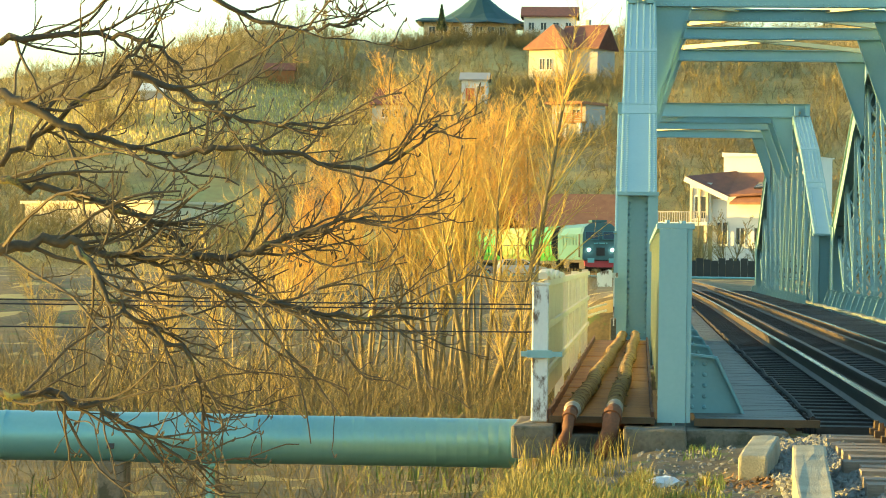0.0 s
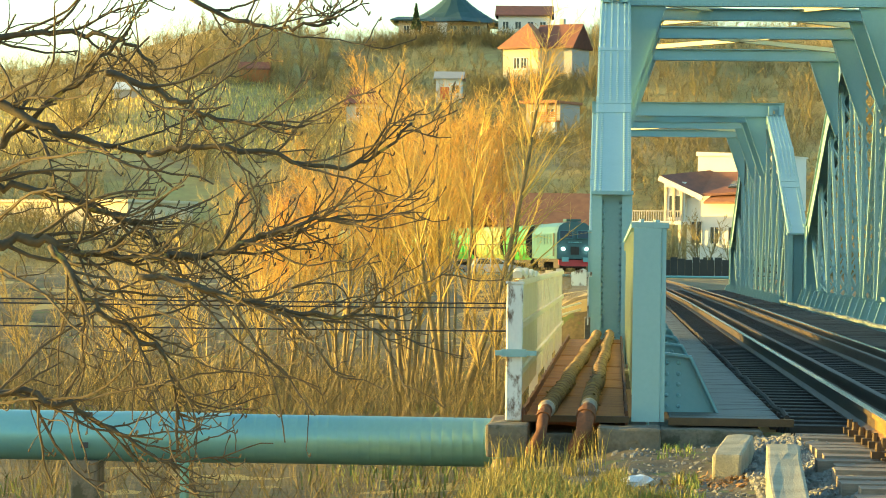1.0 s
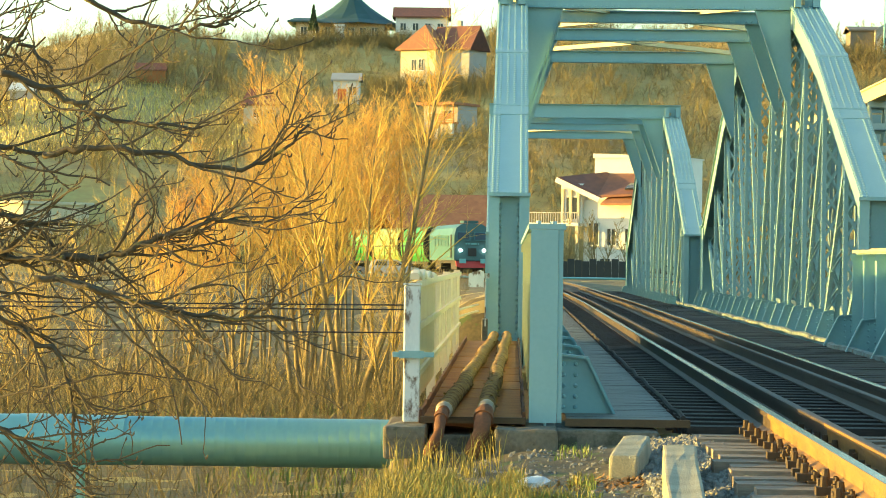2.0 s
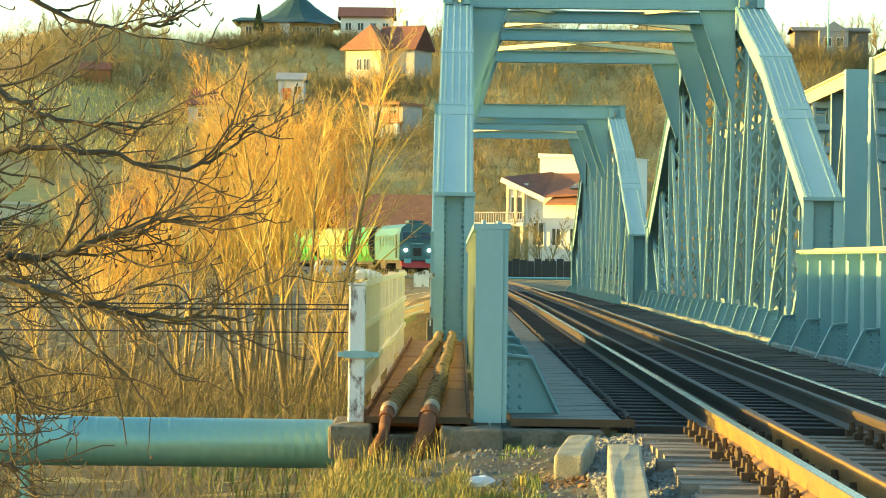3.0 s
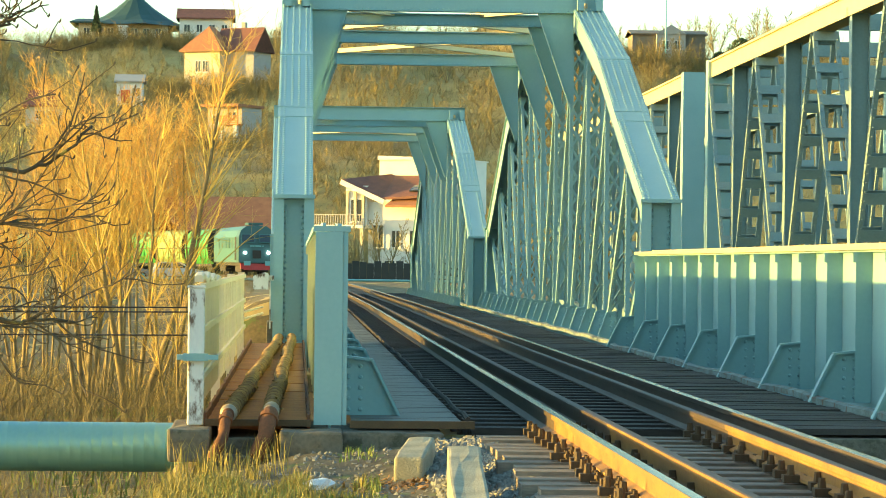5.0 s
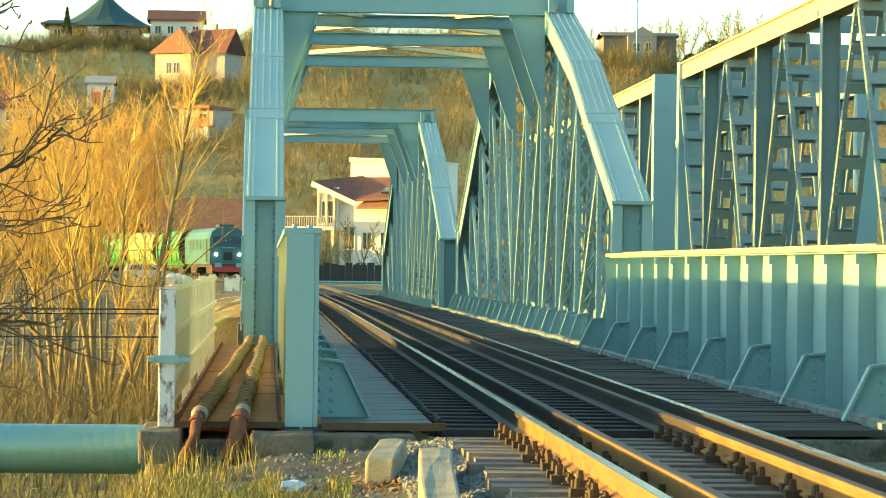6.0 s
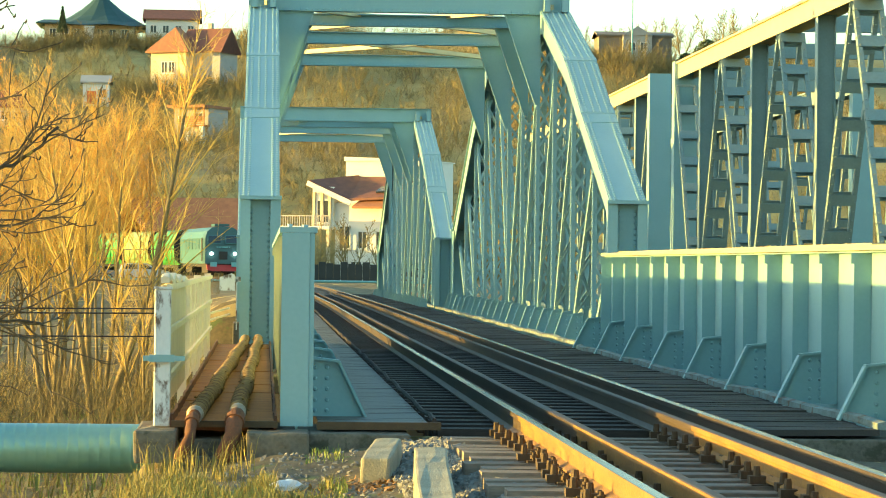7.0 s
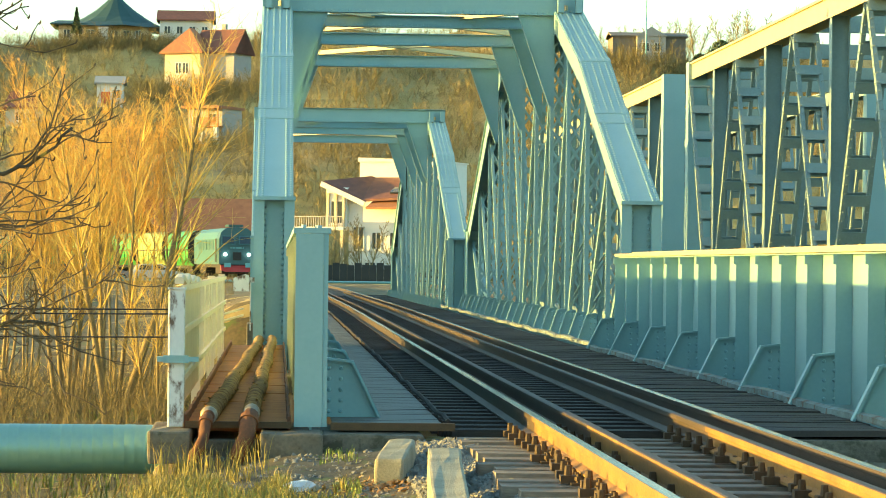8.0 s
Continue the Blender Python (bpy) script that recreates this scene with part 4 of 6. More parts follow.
def upright_tree(seed, height, stems, spread, twigs, low=3, per=4, reach=1.0, fine=0.005, girth=0.0115):
    """Trunk and crown of a bare tree of several straight stems with rising branches; low is where the branching begins, of 14."""
    r = random.Random(seed)
    trunk, crown = [], Geo()
    for k in range(stems):
        a = k * math.tau / stems + r.uniform(-0.5, 0.5)
        h = height * r.uniform(0.72, 1.0)
        sp = spread * r.uniform(0.5, 1.2)
        line = wander(r, (0.12 * math.cos(a), 0.12 * math.sin(a), -0.2), (math.cos(a) * sp, math.sin(a) * sp, 1), h, 14, 0.035, 0.035)
        r0 = girth * h * r.uniform(0.7, 1.1)
        rad = [r0 * (1 - 0.95 * i / 14) + 0.005 for i in range(15)]
        trunk.append(Geo().tube(line, rad, 7).mesh("stem", BARK_PALE, True))
        for i in range(low, 14):
            for _ in range(per):
                p = line[i].lerp(line[i + 1], r.random())
                L = ((h - 0.8 * p.z) * r.uniform(0.13, 0.32) + 0.3) * reach
                b = wander(r, p, side_way(r, line[i + 1] - line[i], r.uniform(0.35, 0.85)), L, 5, 0.06, 0.05)
                rb_ = min(rad[i] * r.uniform(0.25, 0.5), 0.03)
                crown.tube(b, [rb_ * 0.8 * (1 - 0.85 * j / 5) + fine * 0.7 for j in range(6)], 4, False)
                for _ in range(twigs):
                    j = r.randrange(1, 5)
                    q = b[j].lerp(b[j + 1], r.random())
                    w = wander(r, q, side_way(r, b[j + 1] - b[j], r.uniform(0.4, 1.0)), L * r.uniform(0.15, 0.45), 2, 0.12, 0.06)
                    crown.tube(w, [fine, fine * 0.85, fine * 0.6], 3, False)
                    if r.random() < 0.5:
                        crown.tube(wander(r, w[1], side_way(r, w[2] - w[1], r.uniform(0.4, 0.9)), L * r.uniform(0.08, 0.2), 1, 0.1, 0.05), [fine * 0.8, fine * 0.5], 3, False)
    return trunk, crown


tree_kinds = []
for sd, h, st, spd, tw in ((1, 11.0, 5, 0.26, 8), (2, 9.0, 2, 0.22, 5), (3, 9.4, 4, 0.17, 8), (4, 7.0, 3, 0.34, 6)):
    tk, cr = upright_tree(sd, h, st, spd, tw, 5, 5, 1.15, 0.0045)
    tree_kinds.append((tk, cr.mesh("crown", GOLD)))


def gold_tree(x_, y_, kind, s, rz, z=None):
    t = thing("bare_tree", "tall leafless tree with golden twigs in low sun", "tree", "golden trees on the river bank",
              at=pose(x_, y_, float(ground_z(x_, y_)) if z is None else z, 0, 0, rz) @ Matrix.Scale(s, 4))
    for st in tree_kinds[kind][0]:
        part("stem", st, BARK_PALE, t, "pale slender stem")
    part("crown", tree_kinds[kind][1], GOLD, t, "golden bare twigs")


for x_, y_, k, s, rz in ((-4.1, 70, 0, 0.98, 20), (-5.35, 71, 2, 0.94, 130), (-6.95, 72, 1, 0.85, 75), (-8.3, 70, 3, 0.95, 300), (-9.5, 73, 1, 0.8, 50), (-2.9, 68, 3, 0.72, 140),
                         (-11.6, 80, 3, 0.9, 240), (-14.5, 84, 2, 0.75, 30), (-17, 92, 1, 0.75, 170), (-21, 100, 3, 0.9, 120)):
    gold_tree(x_, y_, k, s, rz)

willow_kinds = []
for sd, h_ in ((31, 13.0), (32, 13.0)):
    tk, cr = upright_tree(sd, h_, 5, 0.17, 11, 8, 8, 1.0, 0.0065, 0.006)
    willow_kinds.append((tk, cr.mesh("crown", ORANGE)))
for x_, y_, k, s, rz in ((-9.7, 110, 0, 0.97, 10), (-8.0, 113, 1, 1.07, 80), (-6.5, 110, 0, 1.13, 160), (-5.2, 114, 1, 1.10, 220), (-11.0, 112, 1, 0.9, 300),
                         (-12.5, 110, 0, 0.8, 250), (-14.0, 113, 1, 0.68, 40), (-7.3, 106, 1, 0.95, 120)):
    t = thing("orange_willow", "tall leafless willow with dense orange twigs", "tree", "willows on the river bank",
              at=pose(x_, y_, float(ground_z(x_, y_)), 0, 0, rz) @ Matrix.Scale(s, 4))
    for st in willow_kinds[k][0]:
        part("stem", st, BARK_PALE, t, "pale slender stem")
    part("crown", willow_kinds[k][1], ORANGE, t, "dense orange twigs")


def shrub_kind(seed, n, width, h=1.0, lean=0.6, wob=0.22, twigs=6):
    """Twigs of one bare shrub, one metre high, as thin three-sided blades: points and triangles."""
    r = random.Random(seed)
    vs, fs_ = [], []

    def blade(pts, w0):
        base = len(vs)
        a = r.uniform(0, math.pi)
        s = Vector((math.cos(a), math.sin(a), 0.2))
        for i, p in enumerate(pts):
            w = w0 * (1 - 0.8 * i / (len(pts) - 1))
            vs.extend([tuple(p - s * w), tuple(p + s * w)])
        for i in range(len(pts) - 1):
            q = base + 2 * i
            fs_.extend([(q, q + 1, q + 3), (q, q + 3, q + 2)])

    for _ in range(n):
        a, l = r.uniform(0, math.tau), r.uniform(0.1, lean)
        d = Vector((math.cos(a) * l, math.sin(a) * l, 1))
        stem = wander(r, (r.uniform(-0.15, 0.15), r.uniform(-0.15, 0.15), -0.03), d, h * r.uniform(0.5, 1.05), 4, wob, 0.03)
        blade(stem, width)
        for _ in range(twigs):
            j = r.randrange(1, 4)
            q = stem[j].lerp(stem[j + 1], r.random())
            b = wander(r, q, side_way(r, stem[j + 1] - stem[j], r.uniform(0.5, 1.2)), h * r.uniform(0.2, 0.5), 2, 0.2, 0.1)
            blade(b, width * 0.65)
            blade(wander(r, b[1], side_way(r, b[2] - b[1], r.uniform(0.5, 1.1)), h * r.uniform(0.1, 0.25), 1, 0.2, 0.1), width * 0.5)
    return np.array(vs), np.array(fs_)


def scatter(name, kinds, spots, material, label, category="brush"):
    """Copies shrub kinds to (x, y, z, size, turn) spots as one mesh."""
    r = random.Random(len(spots))
    V, F, n = [], [], 0
    for x_, y_, z_, s, a in spots:
        v, f = kinds[r.randrange(len(kinds))]
        c, sn = math.cos(a) * s, math.sin(a) * s
        V.append(np.stack([v[:, 0] * c - v[:, 1] * sn + x_, v[:, 0] * sn + v[:, 1] * c + y_, v[:, 2] * s + z_], 1))
        F.append(f + n)
        n += len(v)
    V, F = np.concatenate(V), np.concatenate(F)
    me = bpy.data.meshes.new(name)
    me.vertices.add(len(V))
    me.vertices.foreach_set("co", V.ravel())
    me.loops.add(F.size)
    me.loops.foreach_set("vertex_index", F.ravel().astype(np.int32))
    me.polygons.add(len(F))
    me.polygons.foreach_set("loop_start", np.arange(0, F.size, 3, dtype=np.int32))
    me.polygons.foreach_set("loop_total", np.full(len(F), 3, dtype=np.int32))
    me.materials.append(material)
    me.update(calc_edges=True)
    me.validate()
    return tagged(new(name, me), label, category, kind="stuff")


rs = np.random.RandomState(7)


def spots(n, x0, x1, y0, y1, s0, s1, keep=None):
    x_, y_ = rs.uniform(x0, x1, n), rs.uniform(y0, y1, n)
    if keep is not None:
        k = keep(x_, y_)
        x_, y_ = x_[k], y_[k]
    z_ = ground_z(x_, y_)
    return list(zip(x_, y_, z_, rs.uniform(s0, s1, len(x_)), rs.uniform(0, 6.28, len(x_))))


def off_track(x_, y_):
    cx = np.array([track_x(v) for v in y_])
    return np.abs(x_ - cx) > 4.5


near_kinds = [shrub_kind(i, 7, 0.004, 1.0, 0.9) for i in range(8)]
mid_kinds = [shrub_kind(20 + i, 8, 0.006, 1.0, 0.9) for i in range(8)]
far_kinds = [shrub_kind(40 + i, 4, 0.013, 1.0, 1.1, 0.34, 9) for i in range(8)]
scatter("bank_brush", near_kinds, spots(380, -16, -0.9, 28.2, 62, 0.9, 2.2), VALLEY, "tangled leafless ochre shrubs on the river bank")
scatter("slope_brush", near_kinds, spots(520, -12, -1.3, 22.5, 33, 0.5, 1.3), TWIG, "dark tangled undergrowth below the heating main")
scatter("valley_brush", mid_kinds, spots(620, -34, -1.0, 58, 108, 1.2, 2.6) + spots(500, -40, -1.2, 108, 150, 0.5, 1.2, off_track), VALLEY, "leafless ochre shrubs filling the valley")
scatter("golden_brush", mid_kinds, spots(60, -24, -1.2, 64, 110, 1.6, 2.8, lambda x_, y_: (x_ < -1.4) & off_track(x_, y_)), GOLD, "tall golden saplings in the valley")
scatter("track_brush", mid_kinds, spots(620, -24, -1.5, 150, 226, 0.4, 1.0, off_track), VALLEY, "low brown shrubs below the curve of the railway")
scatter("plain_brush", mid_kinds, spots(800, -75, 45, 150, 262, 0.6, 1.8, lambda x_, y_: off_track(x_, y_) & ~((x_ > -18) & (x_ < 13))), OLIVE, "low leafless shrubs on the far bank")


def wooded(x_, y_):
    """Leaves the meadow, the houses and the sight of the villa clear."""
    meadow = (x_ > -105) & (x_ < -45) & (y_ > 395) & (y_ < 462) & (np.sin(x_ * 0.21) + np.sin(y_ * 0.16 + x_ * 0.05) < 1.1)
    plots = ((np.abs(x_ + 14) < 9) & (y_ > 472) & (y_ < 484)) | ((x_ > -44) & (x_ < -10) & (y_ > 517)) | ((np.abs(x_ - 7) < 9) & (y_ < 292)) | ((np.abs(x_ + 11) < 4) & (y_ > 415) & (y_ < 423)) | ((x_ > 50) & (x_ < 76) & (y_ > 471) & (y_ < 484))
    return ~meadow & ~plots & off_track(x_, y_)


scatter("hill_brush", far_kinds, spots(7400, -125, 95, 258, 520, 1.8, 4.2, wooded), OLIVE, "dense leafless olive-brown brush on the hillside")
scatter("hill_saplings", far_kinds, spots(2100, -100, 95, 262, 520, 3.0, 5.5, lambda x_, y_: wooded(x_, y_) & (np.sin(x_ * 0.06 + 1) + np.sin(y_ * 0.045) > -0.3)), OCHRE, "taller brown leafless saplings on the hillside")
scatter("ridge_brush", far_kinds, spots(500, -135, 110, 515, 545, 1.5, 4.0, lambda x_, y_: ~((x_ > -46) & (x_ < -8))), OLIVE, "leafless shrubs along the ridge of the hill")
scatter("plot_brush", far_kinds, spots(300, -46, -8, 507, 516, 2.2, 4.2) + spots(130, -25, -4, 456, 470, 2.5, 5.0) + spots(200, 44, 80, 456, 470, 2.5, 5.0) + spots(40, -16, -7, 404, 413, 1.5, 3.0), OLIVE, "leafless brown shrubs in front of the hill houses")
scatter("yard_brush", far_kinds, spots(110, -13, -0.5, 283, 298, 1.6, 3.6) + spots(46, 0, 13, 238, 256, 1.2, 2.8), OCHRE, "leafless brown shrubs in the yards beyond the railway")
hill_trunk, hill_crown = upright_tree(11, 9.0, 3, 0.34, 3, 3, 3, 1.2, 0.026, 0.016)
hill_pair = (hill_trunk, hill_crown.mesh("crown", OLIVE))
rt = random.Random(12)
for i in range(120):
    x_, y_ = rt.uniform(-120, 92), rt.uniform(345, 530)
    if i < 16:
        x_, y_ = rt.uniform(-75, -30), rt.uniform(440, 500)
    if (-48 < x_ < -6 and y_ > 455) or not wooded(np.array([x_]), np.array([y_]))[0]:
        continue
    t = thing("hill_tree", "leafless grey-brown tree on the hillside", "tree", "trees on the hill", at=pose(x_, y_, float(ground_z(x_, y_)), 0, 0, rt.uniform(0, 360)) @ Matrix.Scale(rt.uniform(0.55, 0.95), 4))
    for st in hill_pair[0]:
        part("stem", st, BARK_PALE, t)
    part("crown", hill_pair[1], OLIVE, t)
for x_, y_, s in ((76, 470, 1.15), (81, 476, 1.0), (88, 468, 1.1), (60, 486, 0.8), (72, 482, 0.9)):
    t = thing("ridge_tree", "leafless spreading tree against the sky", "tree", "trees on the hill", at=pose(x_, y_, float(ground_z(x_, y_)), 0, 0, x_ * 40) @ Matrix.Scale(s, 4))
    for st in hill_pair[0]:
        part("stem", st, BARK_PALE, t)
    part("crown", hill_pair[1], OLIVE, t)

# ---- overhanging tree near the camera ----
near_tree = thing("overhanging_tree", "leafless gnarled tree with mossy limbs reaching over the slope", "tree")
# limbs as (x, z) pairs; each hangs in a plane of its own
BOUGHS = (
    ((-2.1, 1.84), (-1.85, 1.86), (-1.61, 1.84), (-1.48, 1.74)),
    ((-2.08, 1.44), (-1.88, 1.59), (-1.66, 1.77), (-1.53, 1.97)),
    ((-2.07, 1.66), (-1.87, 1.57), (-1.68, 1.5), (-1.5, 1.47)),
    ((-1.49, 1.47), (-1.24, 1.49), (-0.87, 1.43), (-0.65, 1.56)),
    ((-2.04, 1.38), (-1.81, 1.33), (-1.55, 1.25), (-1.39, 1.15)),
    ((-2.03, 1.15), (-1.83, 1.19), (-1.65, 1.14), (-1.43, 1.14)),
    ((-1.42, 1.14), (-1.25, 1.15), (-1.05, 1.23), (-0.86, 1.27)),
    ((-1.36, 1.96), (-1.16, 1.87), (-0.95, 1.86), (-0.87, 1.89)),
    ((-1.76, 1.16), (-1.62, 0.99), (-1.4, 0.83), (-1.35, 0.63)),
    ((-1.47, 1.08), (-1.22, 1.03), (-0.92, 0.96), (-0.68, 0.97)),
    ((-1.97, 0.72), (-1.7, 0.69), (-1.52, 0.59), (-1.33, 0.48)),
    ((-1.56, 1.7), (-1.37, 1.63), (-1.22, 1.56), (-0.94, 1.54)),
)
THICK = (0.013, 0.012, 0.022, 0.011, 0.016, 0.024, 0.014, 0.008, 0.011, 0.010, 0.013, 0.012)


def smooth_line(pts, n):
    """A soft curve through the given points."""
    pts = [Vector(p) for p in pts]
    P = [2 * pts[0] - pts[1]] + pts + [2 * pts[-1] - pts[-2]]
    out = []
    for i in range(1, len(P) - 2):
        for k in range(n):
            t = k / n
            a, b, c, d = P[i - 1], P[i], P[i + 1], P[i + 2]
            out.append(0.5 * (2 * b + (c - a) * t + (2 * a - 5 * b + 4 * c - d) * t * t + (3 * b - a - 3 * c + d) * t ** 3))
    return out + [pts[-1]]


rl = random.Random(21)
root = Vector((-3.6, 10.4, float(ground_z(-3.6, 10.4)) - 0.2))
part("trunk", Geo().tube(smooth_line([root, (-3.55, 10.3, -1.2), (-3.4, 10.1, 0.4), (-3.2, 10.0, 1.9), (-3.3, 9.9, 3.4)], 5), [0.17 - 0.005 * i for i in range(21)], 14), BARK, near_tree, "thick mossy trunk", smooth=True)
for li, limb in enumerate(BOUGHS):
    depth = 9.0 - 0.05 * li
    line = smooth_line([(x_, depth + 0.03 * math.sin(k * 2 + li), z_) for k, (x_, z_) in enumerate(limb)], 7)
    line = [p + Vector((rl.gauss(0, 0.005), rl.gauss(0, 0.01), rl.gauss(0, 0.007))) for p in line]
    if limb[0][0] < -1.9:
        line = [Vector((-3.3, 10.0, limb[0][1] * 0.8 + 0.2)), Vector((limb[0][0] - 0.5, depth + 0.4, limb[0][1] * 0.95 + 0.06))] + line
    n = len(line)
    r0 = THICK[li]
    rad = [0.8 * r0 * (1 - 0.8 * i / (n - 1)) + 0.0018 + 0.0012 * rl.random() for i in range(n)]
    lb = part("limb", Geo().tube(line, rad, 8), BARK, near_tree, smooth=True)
    tw = Geo()
    low = limb[-1][1] < 1.3
    for i in range(2, n - 1):
        for _ in range(rl.choice((0, 1, 2, 2)) if low else rl.choice((0, 1, 1))):
            p = line[i].lerp(line[i + 1], rl.random())
            dd = side_way(rl, line[i + 1] - line[i], rl.uniform(0.4, 1.1))
            dd.y *= 0.5
            L = rl.uniform(0.18, 0.62) * (1 - 0.45 * i / n)
            b = wander(rl, p, dd + Vector((0.25, 0, -0.15 if low else 0.0)), L, 9, 0.17, 0.035)
            rb_ = min(0.007, max(0.0024, rad[i] * rl.uniform(0.25, 0.5)))
            tw.tube(b, [rb_ * (1 - 0.6 * j / 9) + 0.0009 for j in range(10)], 5, False)
            for _ in range(4):
                j = rl.randrange(1, 9)
                c = wander(rl, b[j], side_way(rl, b[j + 1] - b[j], rl.uniform(0.5, 1.2)) + Vector((0.1, 0, 0.1)), L * rl.uniform(0.12, 0.5), 5, 0.22, 0.05)
                tw.tube(c, [0.0023, 0.0021, 0.0019, 0.0017, 0.0015, 0.0020], 4, False)
                e = c[-1]
                tw.tube([e, e + Vector((0.003, 0, 0.006)), e + Vector((0.005, 0, 0.014))], [0.0020, 0.0034, 0.001], 4, False)
    part("twig_spray", tw, TWIG, near_tree, kind="stuff")


# ---- grass ----
def blades(name, n, area, h0, h1, material, label, seed, keep=None, w=0.006):
    r = random.Random(seed)
    g = Geo()
    while n > 0:
        x_, y_ = r.uniform(*area[:2]), r.uniform(*area[2:])
        if keep and not keep(x_, y_):
            n -= 1
            continue
        n -= 1
        z_ = float(ground_z(x_, y_))
        h = r.uniform(h0, h1)
        a, l = r.uniform(0, math.tau), r.uniform(0.1, 0.7)
        dx, dy = math.cos(a) * l * h, math.sin(a) * l * h
        s = (math.sin(a) * w, -math.cos(a) * w)
        b = len(g.v)
        g.v += [(x_ - s[0], y_ - s[1], z_ - 0.01), (x_ + s[0], y_ + s[1], z_ - 0.01), (x_ + dx * 0.4 + s[0] * 0.7, y_ + dy * 0.4 + s[1] * 0.7, z_ + h * 0.65), (x_ + dx * 0.4 - s[0] * 0.7, y_ + dy * 0.4 - s[1] * 0.7, z_ + h * 0.65), (x_ + dx, y_ + dy, z_ + h * r.uniform(0.75, 1.0))]
        g.f += [(b, b + 1, b + 2, b + 3), (b + 3, b + 2, b + 4)]
    solid(name, g, material, label, "grass", kind="stuff")


def clump(x_, y_):
    return noise.noise(Vector((x_ * 2.3, y_ * 1.4, 3))) * 0.6 + (0.22 if x_ < 0.1 else -0.15) - 0.22 * max(0, y_ - 19.3) > 0.0


blades("dry_grass", 13000, (-1.1, 0.5, 17.0, 21.6), 0.03, 0.19, STRAW, "tufts of dry yellow grass on the verge", 31, clump, 0.003)
blades("green_grass", 8000, (-0.7, 0.6, 17.0, 20.6), 0.04, 0.15, GREEN, "short green grass among the dry tufts", 32, clump, 0.003)
blades("tall_grass", 170, (-0.95, -0.05, 20.7, 21.6), 0.12, 0.36, STRAW, "long dry stalks in front of the abutment", 37, None, 0.0035)
blades("weed", 110, (0.33, 0.62, 21.2, 21.9), 0.03, 0.09, GREEN, "small weeds along the concrete edge", 33, None, 0.004)
blades("slope_grass", 1800, (-14, -1.2, 17.5, 34), 0.06, 0.22, OLIVE, "long dry grass on the slope", 34, None, 0.006)
blades("meadow_grass", 16000, (-112, -40, 385, 470), 0.3, 0.9, MEADOW, "sunlit yellow-green meadow grass on the hillside", 36, None, 0.09)
blades("valley_grass", 7000, (-20, -1, 34, 80), 0.2, 0.55, GREEN, "green and straw-coloured grass on the valley floor", 35, lambda x_, y_: noise.noise(Vector((x_ * 0.2, y_ * 0.12, 1))) > 0.0, 0.02)


# ---- buildings ----
PLASTER = mat("cream_plaster", (0.62, 0.54, 0.38), (0.52, 0.45, 0.32), rough=0.9, scale=0.8, fine=9, bump=0.15)
WHITE = mat("white_plaster", (0.76, 0.74, 0.67), (0.66, 0.64, 0.58), rough=0.85, scale=0.8, fine=9, bump=0.12)
GREYWALL = mat("grey_plaster", (0.42, 0.40, 0.36), (0.33, 0.31, 0.28), rough=0.9, scale=0.8, fine=9, bump=0.15)
ROOF_RED = mat("red_roof_tile", (0.22, 0.085, 0.05), (0.14, 0.06, 0.04), rough=0.75, scale=1.5, fine=14, bump=0.4, contrast=0.9)
ROOF_ORANGE = mat("orange_roof_tile", (0.34, 0.15, 0.065), (0.25, 0.105, 0.05), rough=0.75, scale=1.5, fine=14, bump=0.4, contrast=0.9)
TENT = mat("dark_green_roof", (0.035, 0.085, 0.075), (0.025, 0.06, 0.055), rough=0.6, scale=0.6, fine=8, bump=0.15)
GLASS = mat("dark_window_glass", (0.05, 0.07, 0.08), (0.03, 0.04, 0.05), rough=0.08, scale=1, bump=0.0)
BROWNWALL = mat("brown_boarding", (0.22, 0.19, 0.15), (0.15, 0.13, 0.10), rough=0.85, scale=1, fine=10, bump=0.3)
WOOD = mat("orange_wood", (0.45, 0.18, 0.05), (0.30, 0.11, 0.035), rough=0.7, scale=2, fine=20, bump=0.3)
DARKFENCE = mat("dark_board_fence", (0.06, 0.06, 0.055), (0.035, 0.035, 0.03), rough=0.85, scale=1, fine=10, bump=0.3)


def window(parent, x, y, z, w, h, frame_mat=None):
    """A window facing the bridge: a frame round a dark pane."""
    fr = Geo()
    for a in ((x - w / 2, x - w / 2 + 0.1, z, z + h), (x + w / 2 - 0.1, x + w / 2, z, z + h), (x - w / 2 + 0.1, x + w / 2 - 0.1, z, z + 0.1), (x - w / 2 + 0.1, x + w / 2 - 0.1, z + h - 0.1, z + h), (x - 0.05, x + 0.05, z + 0.1, z + h - 0.1)):
        fr.box(a[0], a[1], y - 0.1, y + 0.06, a[2], a[3])
    wd = part("window", fr, frame_mat or WHITE, parent)
    part("pane", Geo().box(x - w / 2 + 0.06, x + w / 2 - 0.06, y - 0.03, y + 0.02, z + 0.06, z + h - 0.06), GLASS, wd, "dark glass")
    part("sill", Geo().box(x - w / 2 - 0.12, x + w / 2 + 0.12, y - 0.2, y + 0.02, z - 0.1, z - 0.01), frame_mat or WHITE, wd)


